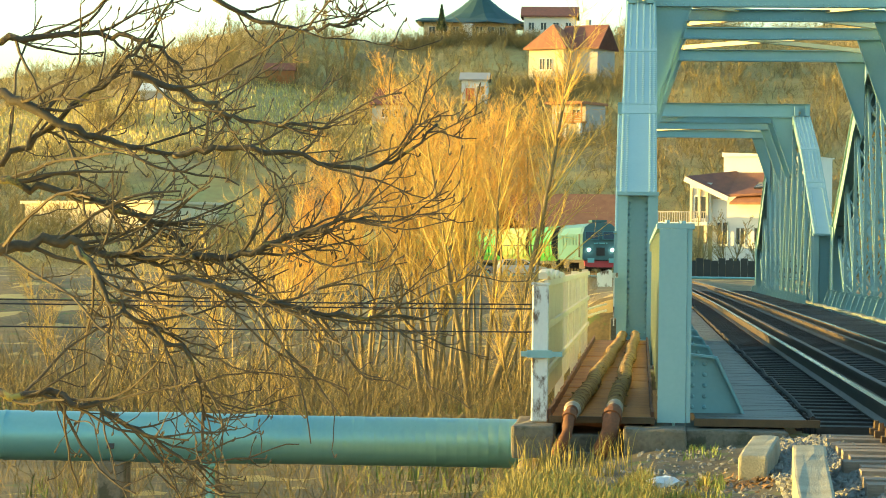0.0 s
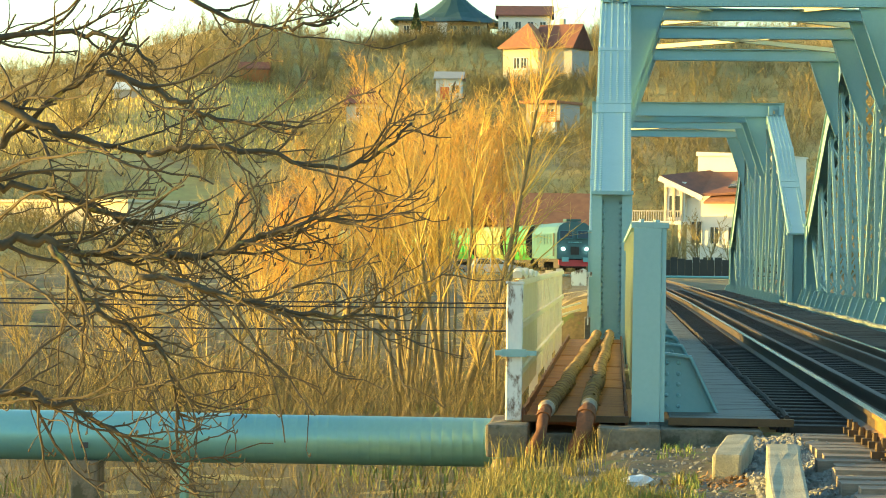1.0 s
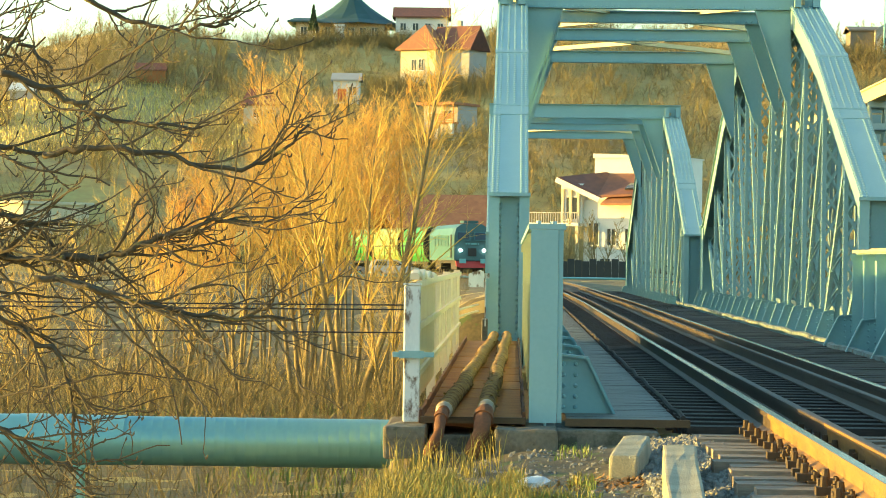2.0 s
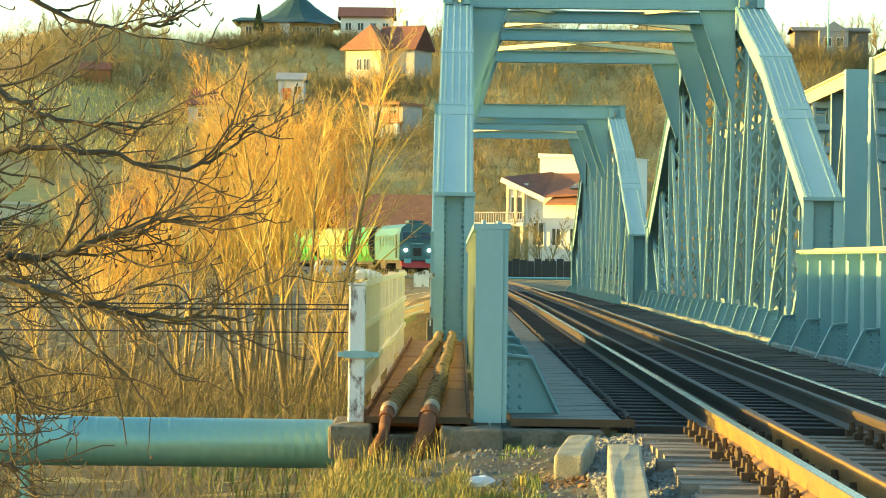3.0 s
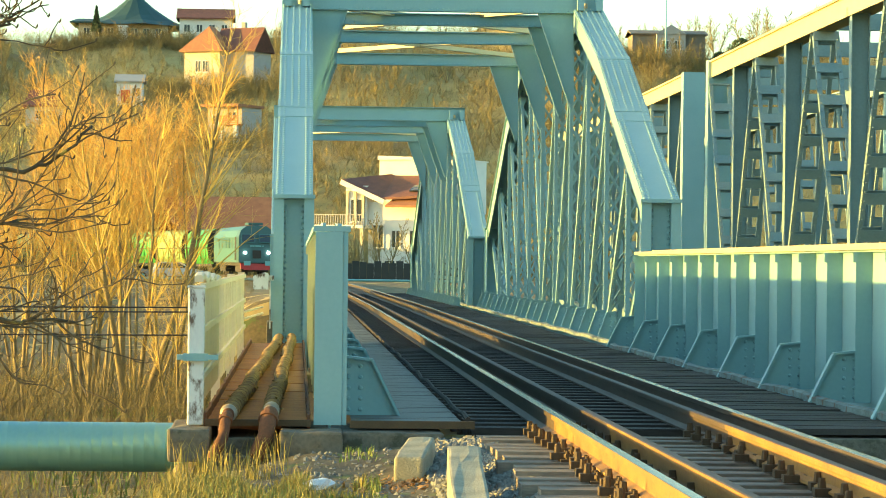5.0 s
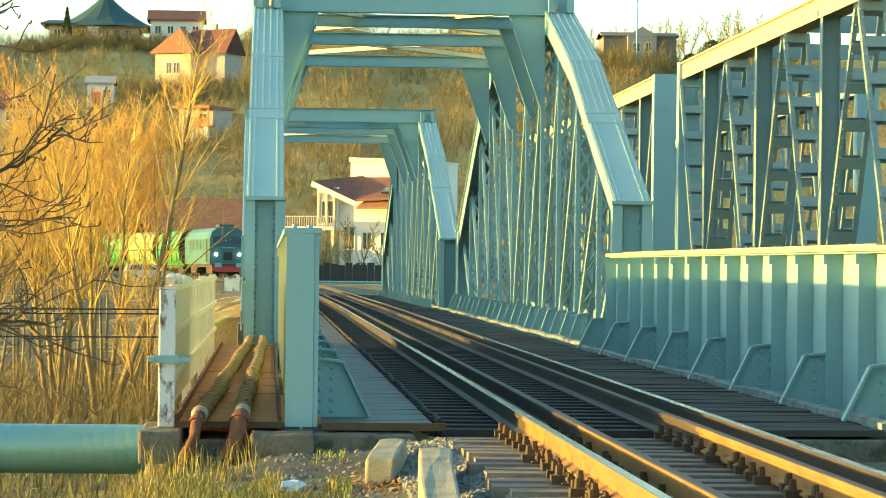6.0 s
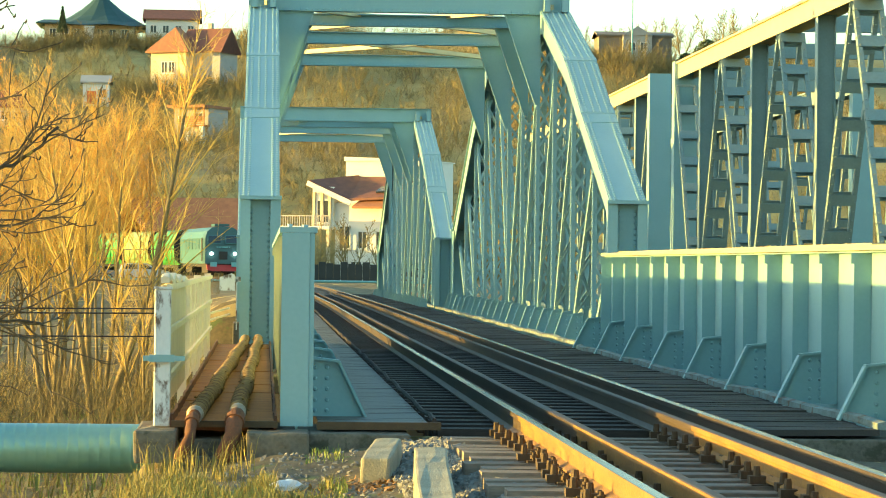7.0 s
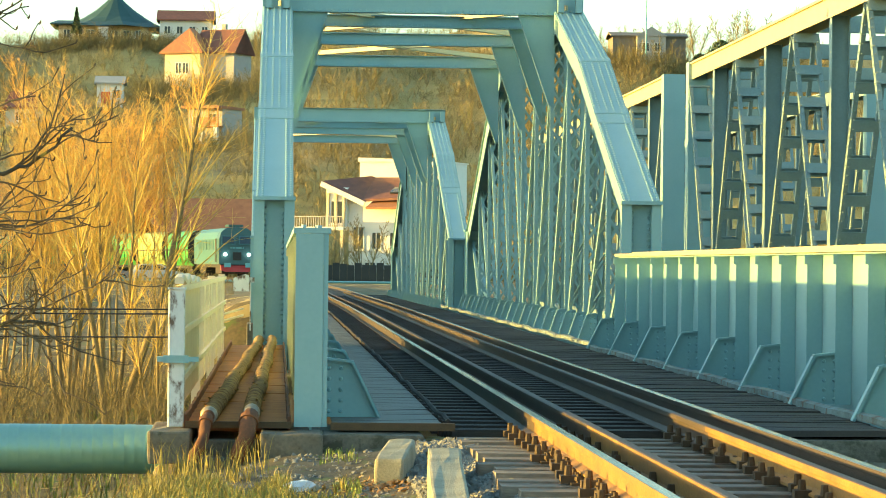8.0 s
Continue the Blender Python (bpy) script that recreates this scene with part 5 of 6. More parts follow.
def gable_roof(parent, x0, x1, y0, y1, ze, zr, material, along="x", over=0.5, hip=0.0, name="roof"):
    """A pitched roof with thickness; its ridge runs along x or y."""
    g = Geo()
    x0, x1, y0, y1 = x0 - over, x1 + over, y0 - over, y1 + over
    t = 0.25
    if along == "x":
        ym = (y0 + y1) / 2
        top = [(x0 + hip, ym), (x1 - hip, ym)]
    else:
        xm = (x0 + x1) / 2
        top = [(xm, y0 + hip), (xm, y1 - hip)]
    for dz in (0, -t):
        g.v += [(x0, y0, ze + dz), (x1, y0, ze + dz), (x1, y1, ze + dz), (x0, y1, ze + dz), (*top[0], zr + dz), (*top[1], zr + dz)]
    f = [(0, 1, 5, 4), (1, 2, 5), (2, 3, 4, 5), (3, 0, 4)] if along == "x" else [(0, 1, 4), (1, 2, 5, 4), (2, 3, 5), (3, 0, 4, 5)]
    g.f += f + [tuple(i + 6 for i in q)[::-1] for q in f] + [(0, 6, 7, 1), (1, 7, 8, 2), (2, 8, 9, 3), (3, 9, 6, 0)]
    return part(name, g, material, parent)


def walls(parent, x0, x1, y0, y1, z0, z1, material, name="wall"):
    return part(name, Geo().box(x0, x1, y0, y1, z0, z1), material, parent)


def turned(ob, x, y, deg):
    """Turns a finished building about its own middle."""
    ob.matrix_world = pose(x, y, 0, 0, 0, deg) @ pose(-x, -y, 0)


# cream house with the orange hipped roof
h = thing("hill_house", "cream house with orange tiled hip roof on the hill", "house", "houses on the hill")
walls(h, -19.3, -12.4, 474, 480, 28, 36.9, PLASTER)
# Grey on the right-hand wall stands for its shade beside the lit cream.
walls(h, -12.38, -7.0, 476, 482, 28, 36.7, GREYWALL)
gable_roof(h, -19.3, -12.4, 474, 480, 36.9, 41.2, ROOF_ORANGE, "y", 0.7, 3.0)
gable_roof(h, -14.5, -7.0, 476, 482, 36.9, 41.0, ROOF_RED, "x", 0.5, 0.0)
for dx in (-16.6, -15.2):
    window(h, dx, 474, 33.2, 1.2, 2.0)
window(h, -16, 474, 29.8, 1.6, 1.5)
part("chimney", Geo().box(-11.4, -10.7, 479.6, 480.3, 39, 42), GREYWALL, h)
turned(h, -14, 476, -28)

# hall with the tent roof
h = thing("tent_hall", "cream hall under a dark green tent-shaped roof", "restaurant", "houses on the hill")
walls(h, -41, -24.5, 520, 534, 40, 45.0, PLASTER)
g = Geo()
cx, cy = -31.0, 527
prof = [(10.6, 44.9), (9.4, 45.3), (7.6, 45.9), (5.6, 46.9), (3.6, 48.3), (2.0, 49.7), (0.9, 50.8), (0.3, 51.4)]
for k, (rr, z_) in enumerate(prof):
    for i in range(16):
        a = (i + 0.5) * math.tau / 16
        g.v.append((cx + rr * math.cos(a) * 1.05, cy + rr * math.sin(a), z_ - (0.25 if (i % 2 and k < 3) else 0)))
for k in range(len(prof) - 1):
    for i in range(16):
        j = (i + 1) % 16
        g.f.append((k * 16 + i, k * 16 + j, (k + 1) * 16 + j, (k + 1) * 16 + i))
g.f.append(tuple(range(16))[::-1])
g.f.append(tuple(112 + i for i in range(16)))
part("tent_roof", g, TENT, h, "dark green flared tent roof")
gable_roof(h, -42, -36, 519, 530, 45.2, 46.2, TENT, "x", 0.5, 1.0, "side_roof")
for i in range(7):
    window(h, -39.5 + i * 2.2, 520, 42.4, 1.3, 1.8)
part("chimney", Geo().box(-33.3, -31.8, 515, 516.4, 38, 44.0).box(-33.5, -31.6, 514.8, 516.6, 44.0, 44.3), WHITE, h)

h = thing("ridge_house", "pale house with red roof on the ridge", "house", "houses on the hill")
walls(h, -22.4, -12.8, 520, 527, 40, 46.2, WHITE)
gable_roof(h, -22.4, -12.8, 520, 527, 46.3, 48.3, ROOF_RED, "x", 0.6)
part("gable", Geo().slab([(-12.81, 520, 46.2), (-12.81, 527, 46.2), (-12.81, 523.5, 48.1)], (0.03, 0, 0)), WHITE, h)
for i in range(4):
    window(h, -21 + i * 2.3, 520, 43.6, 1.2, 1.5)

h = thing("balcony_house", "small white house with an orange wooden balcony", "house", "houses on the hill")
walls(h, -14.0, -8.2, 418, 424, 14, 24.2, GREYWALL)
part("flat_roof", Geo().box(-14.3, -7.9, 416.2, 424.3, 24.2, 24.6), ROOF_ORANGE, h)
bal = part("balcony", Geo().box(-11.2, -8.0, 416.4, 418, 21.4, 21.6), WOOD, h)
for z_ in (21.75, 22.05, 22.35, 22.65):
    part("balcony_board", Geo().box(-11.2, -8.0, 416.4, 416.5, z_, z_ + 0.22), WOOD, bal)
for x_ in (-11.15, -9.6, -8.05):
    part("balcony_post", Geo().box(x_ - 0.08, x_ + 0.08, 416.3, 416.42, 21.4, 24.2), WOOD, bal)
for x_ in (-11.0, -8.6):
    part("pillar", Geo().box(x_ - 0.3, x_ + 0.3, 416.5, 417.1, 14, 21.4), WHITE, h)
window(h, -12.7, 418, 21.6, 1.2, 1.5)
window(h, -9.8, 418, 22.0, 1.4, 1.5)
turned(h, -11, 418, -28)

h = thing("white_cottage", "small white cottage with a red door", "house", "houses on the hill")
zc = float(ground_z(-26, 450))
walls(h, -29.3, -25.2, 450, 455, zc - 2, zc + 4.0, WHITE)
gable_roof(h, -29.3, -25.2, 450, 455, zc + 4.0, zc + 5.2, GREYWALL, "x", 0.4)
part("door", Geo().box(-28.6, -27.2, 449.85, 449.98, zc + 0.4, zc + 2.5), mat("red_door", (0.55, 0.06, 0.03), rough=0.5), h, "bright red door")
window(h, -26.2, 450, zc + 1.4, 1.3, 1.5)

h = thing("red_roof_house", "low house with a red roof among the trees", "house", "houses on the hill")
zc = float(ground_z(-39, 432))
walls(h, -42, -36.5, 432, 438, zc - 2, zc + 3, PLASTER)
gable_roof(h, -42, -36.5, 432, 438, zc + 3.0, zc + 5.6, ROOF_RED, "x", 0.5, 1.0)
window(h, -40, 432, zc + 0.9, 1.2, 1.4)
window(h, -38, 432, zc + 0.9, 1.2, 1.4)
for x_, y_, w_ in ((-82, 452, 4.0), (-64, 470, 5.0)):
    h = thing("garden_shed", "small garden shed with a pale metal roof", "shed", "garden sheds")
    zc = float(ground_z(x_, y_))
    walls(h, x_, x_ + w_, y_, y_ + 3, zc - 1, zc + 2.0, WOOD if x_ > -70 else GREYWALL)
    gable_roof(h, x_, x_ + w_, y_, y_ + 3, zc + 2.0, zc + 3.2, ROOF_RED if x_ > -70 else WHITE, "x", 0.3)

h = thing("corner_house", "dark boarded house with a pale gable on the ridge", "house", "houses on the hill")
zc = 37.7
walls(h, 56.5, 69, 474, 481, zc - 8, zc + 3.2, BROWNWALL)
gable_roof(h, 56.5, 69, 474, 481, zc + 3.2, zc + 4.0, BROWNWALL, "x", 0.4)
walls(h, 60.5, 65.4, 472.6, 473.9, zc - 6, zc + 3.0, GREYWALL, "bay")
part("bay_gable", Geo().slab([(60.3, 472.4, zc + 3.0), (65.6, 472.4, zc + 3.0), (62.95, 472.4, zc + 4.6)], (0, 3.0, 0)), GREYWALL, h, "pale pointed gable")
window(h, 62.0, 472.6, zc + 0.3, 1.2, 1.6)
window(h, 64.0, 472.6, zc + 0.3, 1.2, 1.6)
solid("lamp_mast", Geo().tube([(61.4, 468, 34), (61.4, 468, 52)], [0.16, 0.1], 8), ZINC, "tall grey metal mast on the ridge", "mast")

# villa beyond the bridge
h = thing("villa", "white villa with sloping red roofs and a long balcony", "house")
walls(h, 6.2, 12.4, 261, 272, -2.5, 6.9, WHITE)
walls(h, 5.4, 13.5, 265.5, 273, 6.0, 11.0, WHITE, "tower_wall")
part("tower_roof", Geo().slab([(5.3, 265.3, 11.0), (13.6, 265.3, 11.0), (13.6, 265.3, 11.1), (5.3, 265.3, 11.4)], (0, 8, 0)), WHITE, h)
walls(h, 4.1, 6.2, 260.5, 262, 4.5, 8.4, WHITE, "bay_wall")
part("red_roof", Geo().slab([(4.0, 260.0, 8.8), (8.0, 260.0, 7.05), (6.9, 266, 9.5)], (0, 0, 0.22)), ROOF_RED, h, "sloping red tile roof")
part("red_roof", Geo().slab([(8.0, 260.0, 7.05), (12.6, 260.0, 7.3), (12.6, 266, 9.5), (6.9, 266, 9.5)], (0, 0, 0.22)), ROOF_RED, h, "sloping red tile roof")
part("red_roof", Geo().slab([(8.5, 259.4, 6.35), (12.2, 259.4, 6.35), (12.0, 260.8, 7.1), (8.9, 260.8, 7.1)], (0, 0, 0.2)), ROOF_ORANGE, h, "small orange lean-to roof")
part("skylight", Geo().slab([(10.3, 261.0, 7.85), (11.6, 261.0, 7.92), (11.6, 262.4, 8.45), (10.3, 262.4, 8.4)], (0, -0.1, 0.12)), GLASS, h)
part("fascia", Geo().beam((3.8, 259.9, 8.75), (8.2, 259.9, 6.85), 0.2, 0.45, (0, 1, 0)), WHITE, h)
bal = part("balcony", Geo().box(1.6, 6.6, 258.6, 262, 4.4, 4.7), WHITE, h)
for i in range(21):
    part("baluster", Geo().box(1.65 + i * 0.24, 1.71 + i * 0.24, 258.65, 258.72, 4.7, 5.6), GREYWALL, bal)
part("handrail", Geo().box(1.6, 6.6, 258.62, 258.74, 5.6, 5.7), GREYWALL, bal)
for x_ in (1.8, 4.1, 6.4):
    part("balcony_column", Geo().box(x_ - 0.15, x_ + 0.15, 258.8, 259.1, -1.5, 4.4), PLASTER, bal)
for x_ in (4.3, 5.1, 5.9):
    part("bay_column", Geo().box(x_ - 0.12, x_ + 0.12, 260.3, 260.5, 4.7, 7.9), PLASTER, h)
window(h, 5.2, 260.5, 5.0, 1.3, 2.2)
window(h, 9.0, 261, 2.6, 1.0, 1.7)
window(h, 10.8, 261, 2.6, 1.0, 1.7)
window(h, 8.4, 261, -0.4, 1.2, 1.9)
window(h, 7.2, 261, 2.6, 1.2, 2.2)
turned(h, 8, 260.5, -24)
h = thing("yard_wall", "dark boarded yard fence in front of the villa", "fence")
for i in range(24):
    part("fence_board", Geo().box(-1.0 + i * 0.62, -0.4 + i * 0.62, 236.0, 236.06, -1.5, 1.25 + 0.12 * math.sin(i * 2.2)), DARKFENCE, h)
solid("guard_pipe", Geo().tube([(-14, 206, -0.1), (15, 206, -0.12)], 0.09, 8), ZINC, "pale metal guard pipe beside the road", "barrier")

for x_, y_, s_ in ((4.6, 243, 0.62), (7.6, 247, 0.7), (10.2, 241, 0.55)):
    t = thing("yard_tree", "small leafless tree in the villa yard", "tree", "trees by the villa", at=pose(x_, y_, float(ground_z(x_, y_)), 0, 0, x_ * 50) @ Matrix.Scale(s_, 4))
    for st in hill_pair[0]:
        part("stem", st, BARK_PALE, t)
    part("crown", hill_pair[1], OLIVE, t)

# long house behind the train
h = thing("long_house", "long low house with a faded red tile roof", "house")
walls(h, -14, -1.5, 300, 308, -1, 4.0, PLASTER)
gable_roof(h, -14, -1.5, 300, 308, 3.9, 8.2, ROOF_ORANGE, "x", 0.6)
for i in range(5):
    window(h, -12.5 + i * 2.4, 300, 1.4, 1.2, 1.5)
h = thing("gabled_house", "small house with a white gable and brown roof", "house")
walls(h, -16.5, -12, 288, 294, -1, 3.6, WHITE)
gable_roof(h, -16.5, -12, 288, 294, 3.5, 6.8, ROOF_RED, "y", 0.5)
part("gable", Geo().slab([(-16.4, 287.95, 3.6), (-12.1, 287.95, 3.6), (-14.25, 287.95, 6.5)], (0, 0.1, 0)), WHITE, h)
h = thing("barn", "long pale barn below the meadow", "barn")
walls(h, -70, -50, 300, 310, 0, 6.5, PLASTER)
for i in range(6):
    window(h, -68 + i * 3.2, 300, 3.0, 1.4, 1.4)
part("flat_roof", Geo().box(-70.4, -49.6, 299.6, 310.4, 6.5, 6.8), PLASTER, h)
turned(h, -60, 300, -35)


# ---- evergreens ----
EVERGREEN = mat("evergreen_leaf", (0.07, 0.10, 0.035), (0.045, 0.07, 0.025), rough=0.6, scale=0.8, fine=6, bump=0.0, rand=0.4)


def evergreen(name, x_, y_, z_, width, height, cone, label, seed):
    """A leafy bush or small fir: a short trunk and a crown of many small leaves."""
    r = random.Random(seed)
    t = thing(name, label, "tree", "evergreens on the hill", at=pose(x_, y_, z_))
    part("trunk", Geo().tube([(0, 0, -0.5), (0.05, 0, height * 0.5), (0, 0, height * 0.9)], [0.18, 0.12, 0.03], 7), BARK, t)
    g = Geo()
    for _ in range(1800):
        k = r.random()
        rad = width * ((1 - k) if cone else math.sqrt(max(0.02, 1 - (2 * k - 1) ** 2))) * r.uniform(0.55, 1.0)
        a = r.uniform(0, math.tau)
        rad *= 0.8 + 0.25 * math.sin(3 * a + seed) * math.cos(5 * k + seed)
        c = Vector((rad * math.cos(a), rad * math.sin(a), 0.3 + k * height))
        m = Euler((r.uniform(0, 6), r.uniform(0, 6), r.uniform(0, 6))).to_matrix() * r.uniform(0.16, 0.32)
        g.add([c + m @ Vector(q) for q in ((-1, 0, 0), (0, -0.45, 0), (1, 0, 0), (0, 0.45, 0.1))], [(0, 1, 2, 3)])
    part("crown", g, EVERGREEN, t, "dark green leaves")


evergreen("evergreen_bush", 74.5, 470, float(ground_z(74.5, 470)), 2.9, 4.6, False, "rounded dark green evergreen bush on the ridge", 1)
evergreen("evergreen_bush", 70.5, 468, float(ground_z(70.5, 468)), 1.7, 2.6, False, "small dark green evergreen bush on the ridge", 2)
evergreen("fir_tree", -37.5, 517, 43.0, 1.2, 4.6, True, "small dark fir beside the hall", 3)


# ---- train ----
TEAL = mat("dark_teal_paint", (0.05, 0.12, 0.12), (0.035, 0.085, 0.09), rough=0.4, scale=1, fine=10, bump=0.05)
PALE_TEAL = mat("pale_teal_paint", (0.065, 0.17, 0.175), (0.045, 0.125, 0.135), rough=0.45, scale=1, fine=8, bump=0.05)
RED = mat("red_paint", (0.55, 0.05, 0.05), (0.4, 0.04, 0.04), rough=0.5, scale=2)
LEAF_GREEN = mat("bright_green_paint", (0.07, 0.36, 0.06), (0.05, 0.27, 0.05), rough=0.45, scale=0.7, fine=8, bump=0.05, stain=(0.12, 0.2, 0.06), stain_at=0.6)
FADED_GREEN = mat("faded_green_paint", (0.20, 0.36, 0.08), (0.30, 0.38, 0.13), rough=0.55, scale=0.7, fine=8, bump=0.05, stain=(0.3, 0.25, 0.1), stain_at=0.63)
SOOT = mat("sooty_steel", (0.03, 0.028, 0.026), (0.05, 0.04, 0.03), rough=0.8, scale=3, bump=0.2)
LAMP = bpy.data.materials.new("headlight_glow")
LAMP.use_nodes = True
LAMP.node_tree.nodes["Principled BSDF"].inputs["Emission Color"].default_value = (1, 0.97, 0.9, 1)
LAMP.node_tree.nodes["Principled BSDF"].inputs["Emission Strength"].default_value = 3.0


def on_track(y):
    """Pose on the rails with its own y axis along the track, away from the bridge."""
    x0, x1 = track_x(y - 1), track_x(y + 1)
    return pose(track_x(y), y, 0, 0, 0, math.degrees(math.atan2(x0 - x1, 2)))


def wheels(parent, ys_):
    for y in ys_:
        for x_ in (-0.75, 0.75):
            part("wheel", Geo().tube([(x_ - 0.07, y, 0.46), (x_ + 0.07, y, 0.46)], 0.46, 20), SOOT, parent)


loco = thing("diesel_locomotive", "dark teal diesel locomotive with lit headlights and red buffer beam", "locomotive", at=on_track(228.0))
body_prof = [(-1.48, 1.1), (1.48, 1.1), (1.5, 3.2), (1.32, 3.75), (0.9, 4.05), (0, 4.15), (-0.9, 4.05), (-1.32, 3.75), (-1.5, 3.2)]
part("body", Geo().sweep([(0, 1.6, 0), (0, 16.6, 0)], [(a, b) for a, b in body_prof][::-1]), PALE_TEAL, loco, "dull teal body side")
cab = Geo().sweep([(0, 0.15, 0), (0, 1.59, 0)], [(a * 0.995, b) for a, b in body_prof][::-1])
for i in range(9):
    x_, y_, z_ = cab.v[i]
    if z_ > 2.3:
        cab.v[i] = (x_ * 0.97, y_ + 0.32 * (z_ - 2.3) / 1.8, z_)
part("cab", cab, TEAL, loco, "dark teal cab")
for x_ in (-0.72, 0.72):
    fr = part("cab_window", Geo().slab([(x_ - 0.58, 0.13, 2.72), (x_ + 0.58, 0.13, 2.72), (x_ + 0.55, 0.31, 3.45), (x_ - 0.55, 0.31, 3.45)], (0, 0.04, 0)), PALE_TEAL, loco, "pale window frame")
    part("pane", Geo().slab([(x_ - 0.50, 0.115, 2.80), (x_ + 0.50, 0.115, 2.80), (x_ + 0.47, 0.275, 3.38), (x_ - 0.47, 0.275, 3.38)], (0, 0.03, 0)), GLASS, fr, "dark windscreen")
    part("headlight", Geo().tube([(x_ * 1.33, 0.16, 1.92), (x_ * 1.33, 0.04, 1.92)], 0.13, 14), LAMP, loco, "glowing headlight")
    bf = part("buffer", Geo().tube([(x_ * 1.2, 0.1, 1.05), (x_ * 1.2, -0.5, 1.05)], 0.12, 12), SOOT, loco)
    part("buffer_plate", Geo().box(x_ * 1.2 - 0.27, x_ * 1.2 + 0.27, -0.55, -0.5, 0.87, 1.23), ZINC, bf, "pale buffer plate")
part("number_bars", Geo().box(-0.55, -0.42, 0.10, 0.145, 2.40, 2.50).box(-0.36, -0.2, 0.10, 0.145, 2.40, 2.50).box(-0.12, 0.36, 0.10, 0.145, 2.40, 2.50).box(0.45, 0.55, 0.10, 0.145, 2.40, 2.50), ZINC, loco)
part("buffer_beam", Geo().slab([(-1.35, -0.02, 1.02), (-1.3, -0.02, 0.62), (-0.9, -0.05, 0.5), (0.9, -0.05, 0.5), (1.3, -0.02, 0.62), (1.35, -0.02, 1.02)], (0, 0.3, 0)), RED, loco, "red buffer beam")
part("front_grille", Geo().box(-0.34, 0.34, 0.07, 0.13, 1.45, 2.1), SOOT, loco)
part("roof_hatch", Geo().box(-0.6, 0.6, 1.0, 3.2, 4.16, 4.36), TEAL, loco)
for x_ in (-0.14, 0.14):
    part("top_lamp", Geo().tube([(x_, 0.62, 3.88), (x_, 0.5, 3.88)], 0.11, 12), ZINC, loco)
for i in range(5):
    part("side_vent", Geo().box(-1.52, -1.49, 3.6 + i * 2.2, 4.9 + i * 2.2, 2.3, 3.1), TEAL, loco)
part("cab_door", Geo().box(-1.53, -1.47, 1.7, 2.4, 1.3, 3.2), SOOT, loco)
part("frame", Geo().box(-1.3, 1.3, 0.3, 16.4, 0.85, 1.1), SOOT, loco)
for y in (3.2, 13.4):
    part("bogie", Geo().box(-1.1, 1.1, y - 1.9, y + 1.9, 0.35, 0.84), SOOT, loco)
wheels(loco, (1.7, 3.2, 4.7, 11.9, 13.4, 14.9))

wprof = [(-0.9, 0.95), (-1.42, 1.5), (-1.5, 2.2), (-1.48, 2.9), (-1.33, 3.45), (-1.0, 3.85), (-0.5, 4.02), (0.5, 4.02), (1.0, 3.85), (1.33, 3.45), (1.48, 2.9), (1.5, 2.2), (1.42, 1.5), (0.9, 0.95)]


def wagon(material, label):
    w = thing("hopper_wagon", label, "wagon", "wagons of the train")
    part("hopper", Geo().sweep([(0, -5.6, 0), (0, 5.6, 0)], wprof), material, w)
    part("belt_rail", Geo().box(-1.56, -1.50, -5.6, 5.6, 2.28, 2.40), SOOT, w)
    for i in range(5):
        part("rib", Geo().box(-1.55, -1.47, -4.6 + i * 2.3, -4.5 + i * 2.3, 1.3, 2.28), material, w)
    for y in (-5.66, 5.6):
        part("end_frame", Geo().sweep([(0, y, 0), (0, y + 0.06, 0)], [(a * 1.03, 0.95 + (b - 0.95) * 1.02) for a, b in wprof]), SOOT, w)
    part("chassis", Geo().box(-1.2, 1.2, -6.0, 6.0, 0.7, 0.94), SOOT, w)
    for y in (-4.2, 4.2):
        part("bogie", Geo().box(-1.0, 1.0, y - 1.3, y + 1.3, 0.3, 0.69), SOOT, w)
    wheels(w, (-5.0, -3.4, 3.4, 5.0))
    return w


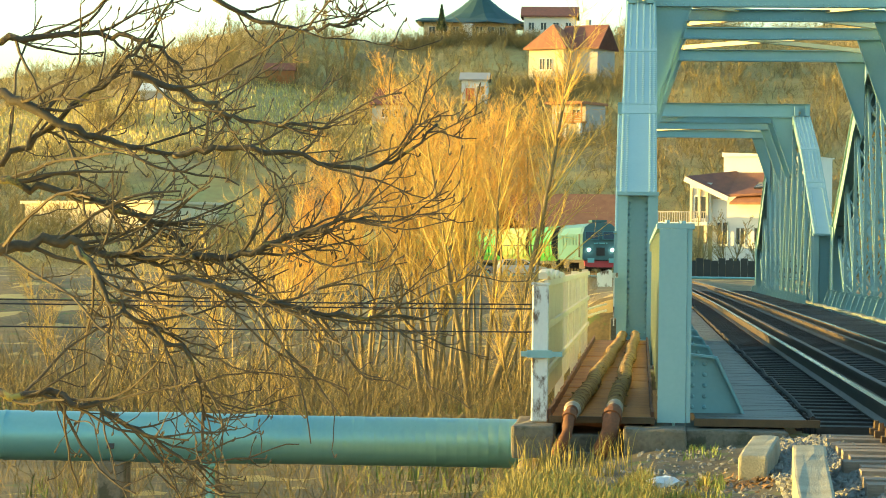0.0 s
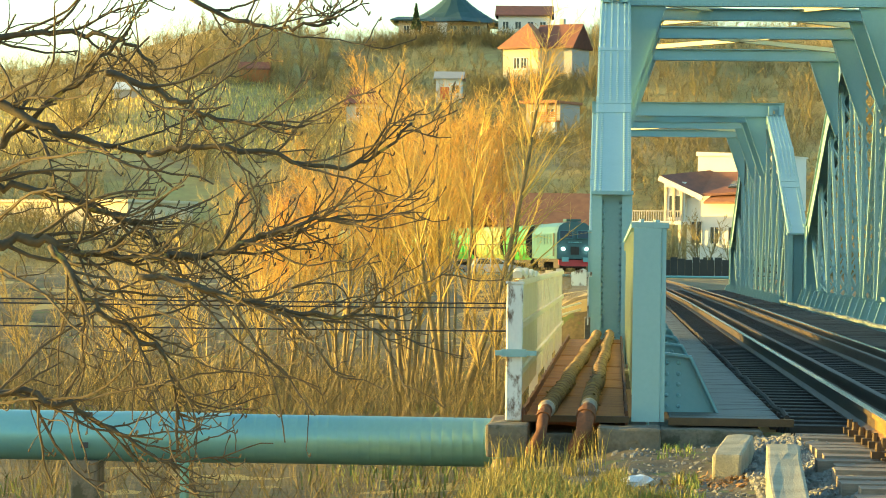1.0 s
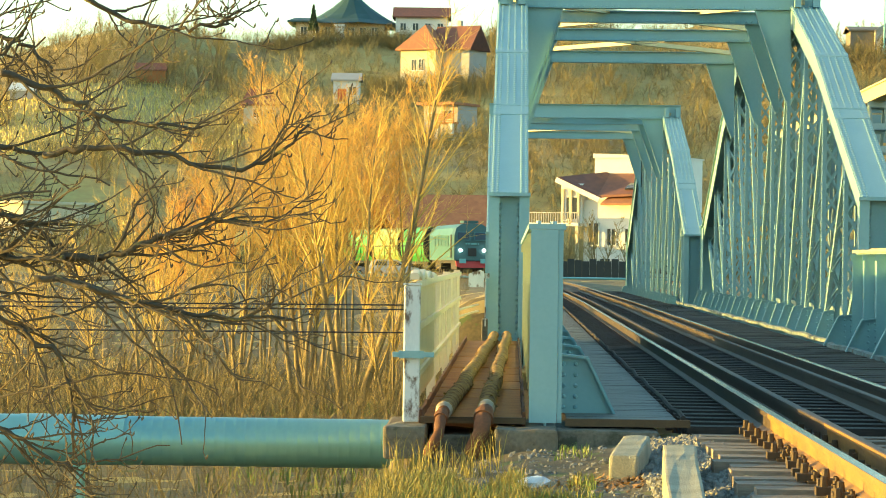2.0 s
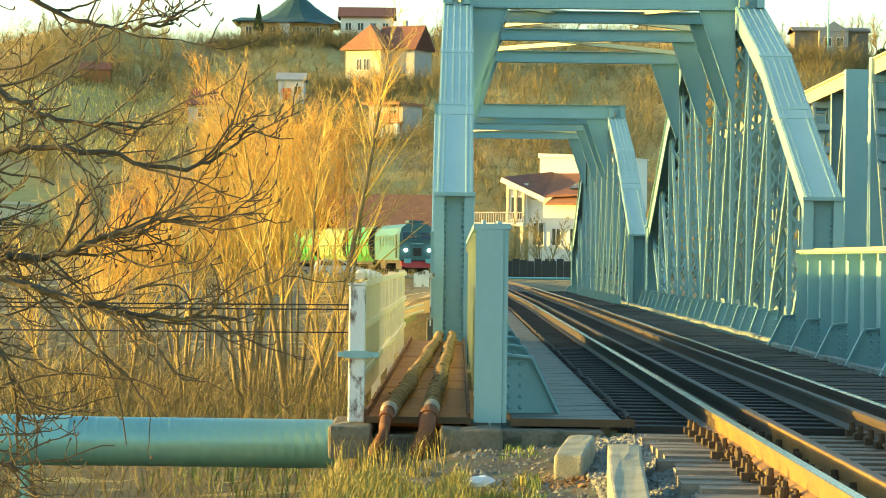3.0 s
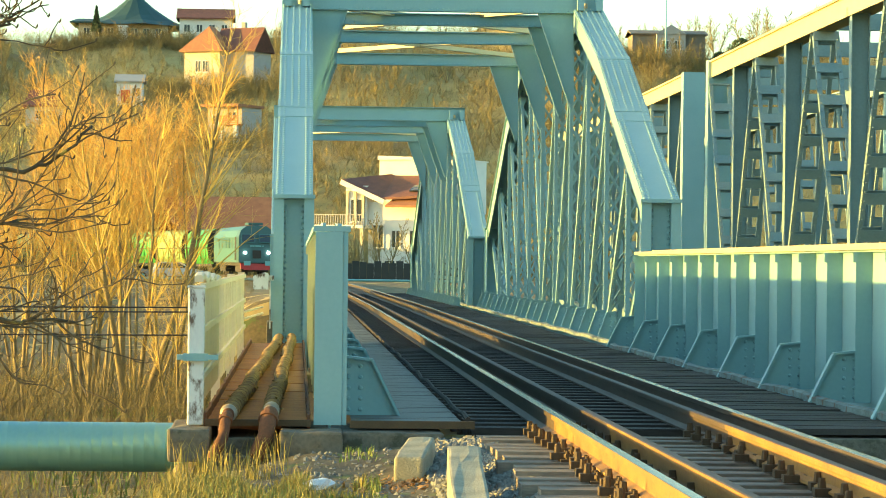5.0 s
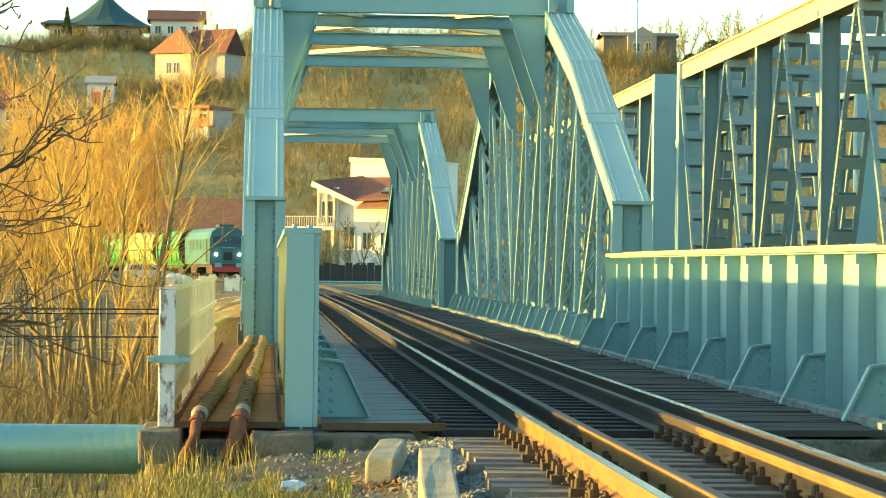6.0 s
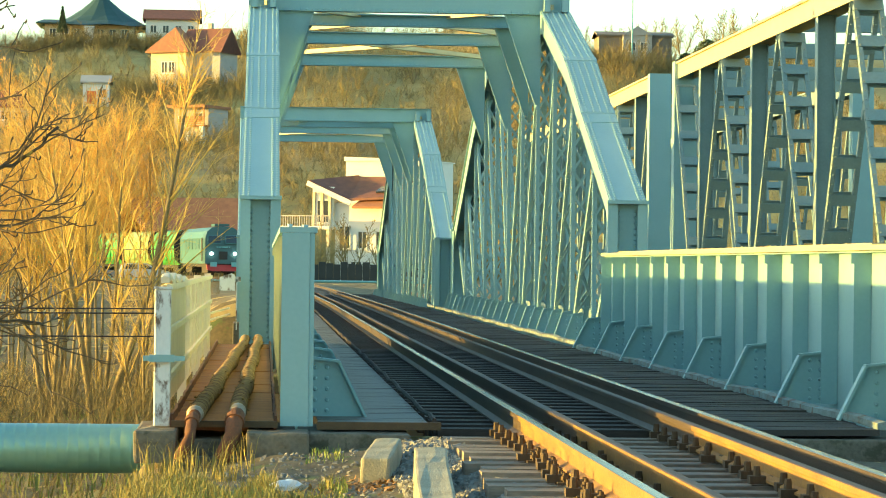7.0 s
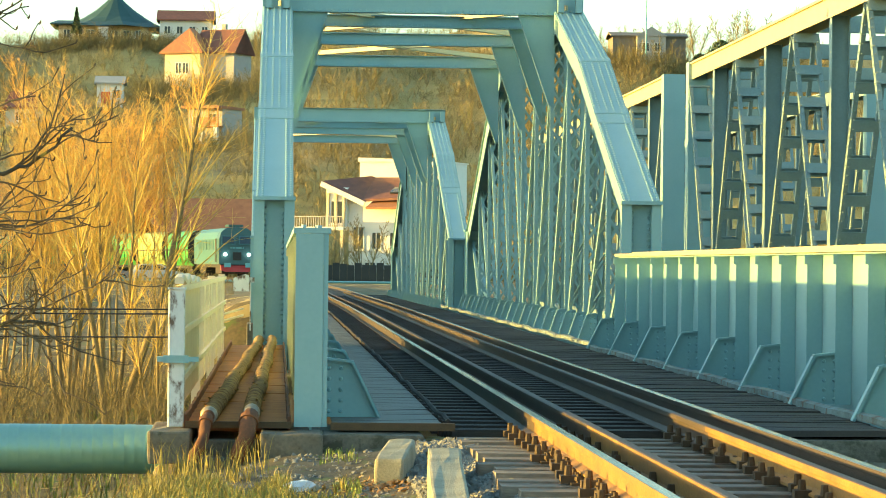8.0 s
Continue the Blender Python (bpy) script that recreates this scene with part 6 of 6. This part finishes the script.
plain = wagon(LEAF_GREEN, "bright green hopper wagon on the curve")
faded = wagon(FADED_GREEN, "faded yellow-green hopper wagon on the curve")
y, first = 251.0, {}
for i, k in enumerate((0, 1, 0, 1, 0, 1, 1, 0, 1, 0)):
    src = plain if k == 0 else faded
    if k not in first:
        first[k] = True
        src.matrix_world = on_track(y)
    else:
        copy_thing(src, on_track(y))
    slope = 3 * 4.3e-6 * max(0.0, min(y, 330) - 121) ** 2
    y += 12.6 / math.sqrt(1 + slope * slope)

# ---- parked car ----
SILVER = mat("silver_car_paint", (0.50, 0.55, 0.60), (0.44, 0.49, 0.55), rough=0.3, metal=0.3, scale=2, bump=0.0, coat=0.5)


def car(x_, y_, rz, material, label):
    c = thing("car", label, "car", "parked cars", at=pose(x_, y_, float(ground_z(x_, y_)) + 0.02, 0, 0, rz))
    side = [(-2.05, 0.35), (-2.1, 0.75), (-1.95, 0.98), (-1.75, 1.38), (-1.45, 1.46), (0.1, 1.46), (0.95, 0.98), (1.85, 0.82), (2.05, 0.6), (2.05, 0.35)]
    part("body", Geo().slab([(a, -0.82, b) for a, b in side], (0, 1.64, 0)), material, c)
    for yy in (-0.83, 0.81):
        for q in ([(-1.65, 0.98), (-1.55, 1.36), (-0.65, 1.38), (-0.65, 0.98)], [(-0.55, 0.98), (-0.55, 1.38), (0.05, 1.36), (0.72, 0.98)]):
            part("side_window", Geo().slab([(a, yy, b) for a, b in q], (0, 0.02, 0)), GLASS, c)
    part("windscreen", Geo().slab([(0.18, -0.7, 1.43), (0.18, 0.7, 1.43), (0.93, 0.72, 1.01), (0.93, -0.72, 1.01)], (0.02, 0, 0.02)), GLASS, c)
    for a in (-1.3, 1.3):
        for yy in (-0.78, 0.78):
            wl = part("wheel", Geo().tube([(a, yy - 0.1, 0.31), (a, yy + 0.1, 0.31)], 0.31, 20), BLACK, c)
            part("rim", Geo().tube([(a, yy - 0.105, 0.31), (a, yy + 0.105, 0.31)], 0.19, 14), ZINC, wl)
    for yy in (-0.6, 0.6):
        part("headlamp", Geo().box(1.98, 2.06, yy - 0.15, yy + 0.15, 0.62, 0.76), GLASS, c)


car(-9.6, 226, 8, SILVER, "silver hatchback parked below the railway")
car(-14.2, 232, 12, mat("grey_car_paint", (0.3, 0.3, 0.32), rough=0.35, metal=0.3, scale=2, bump=0), "grey hatchback parked behind shrubs")
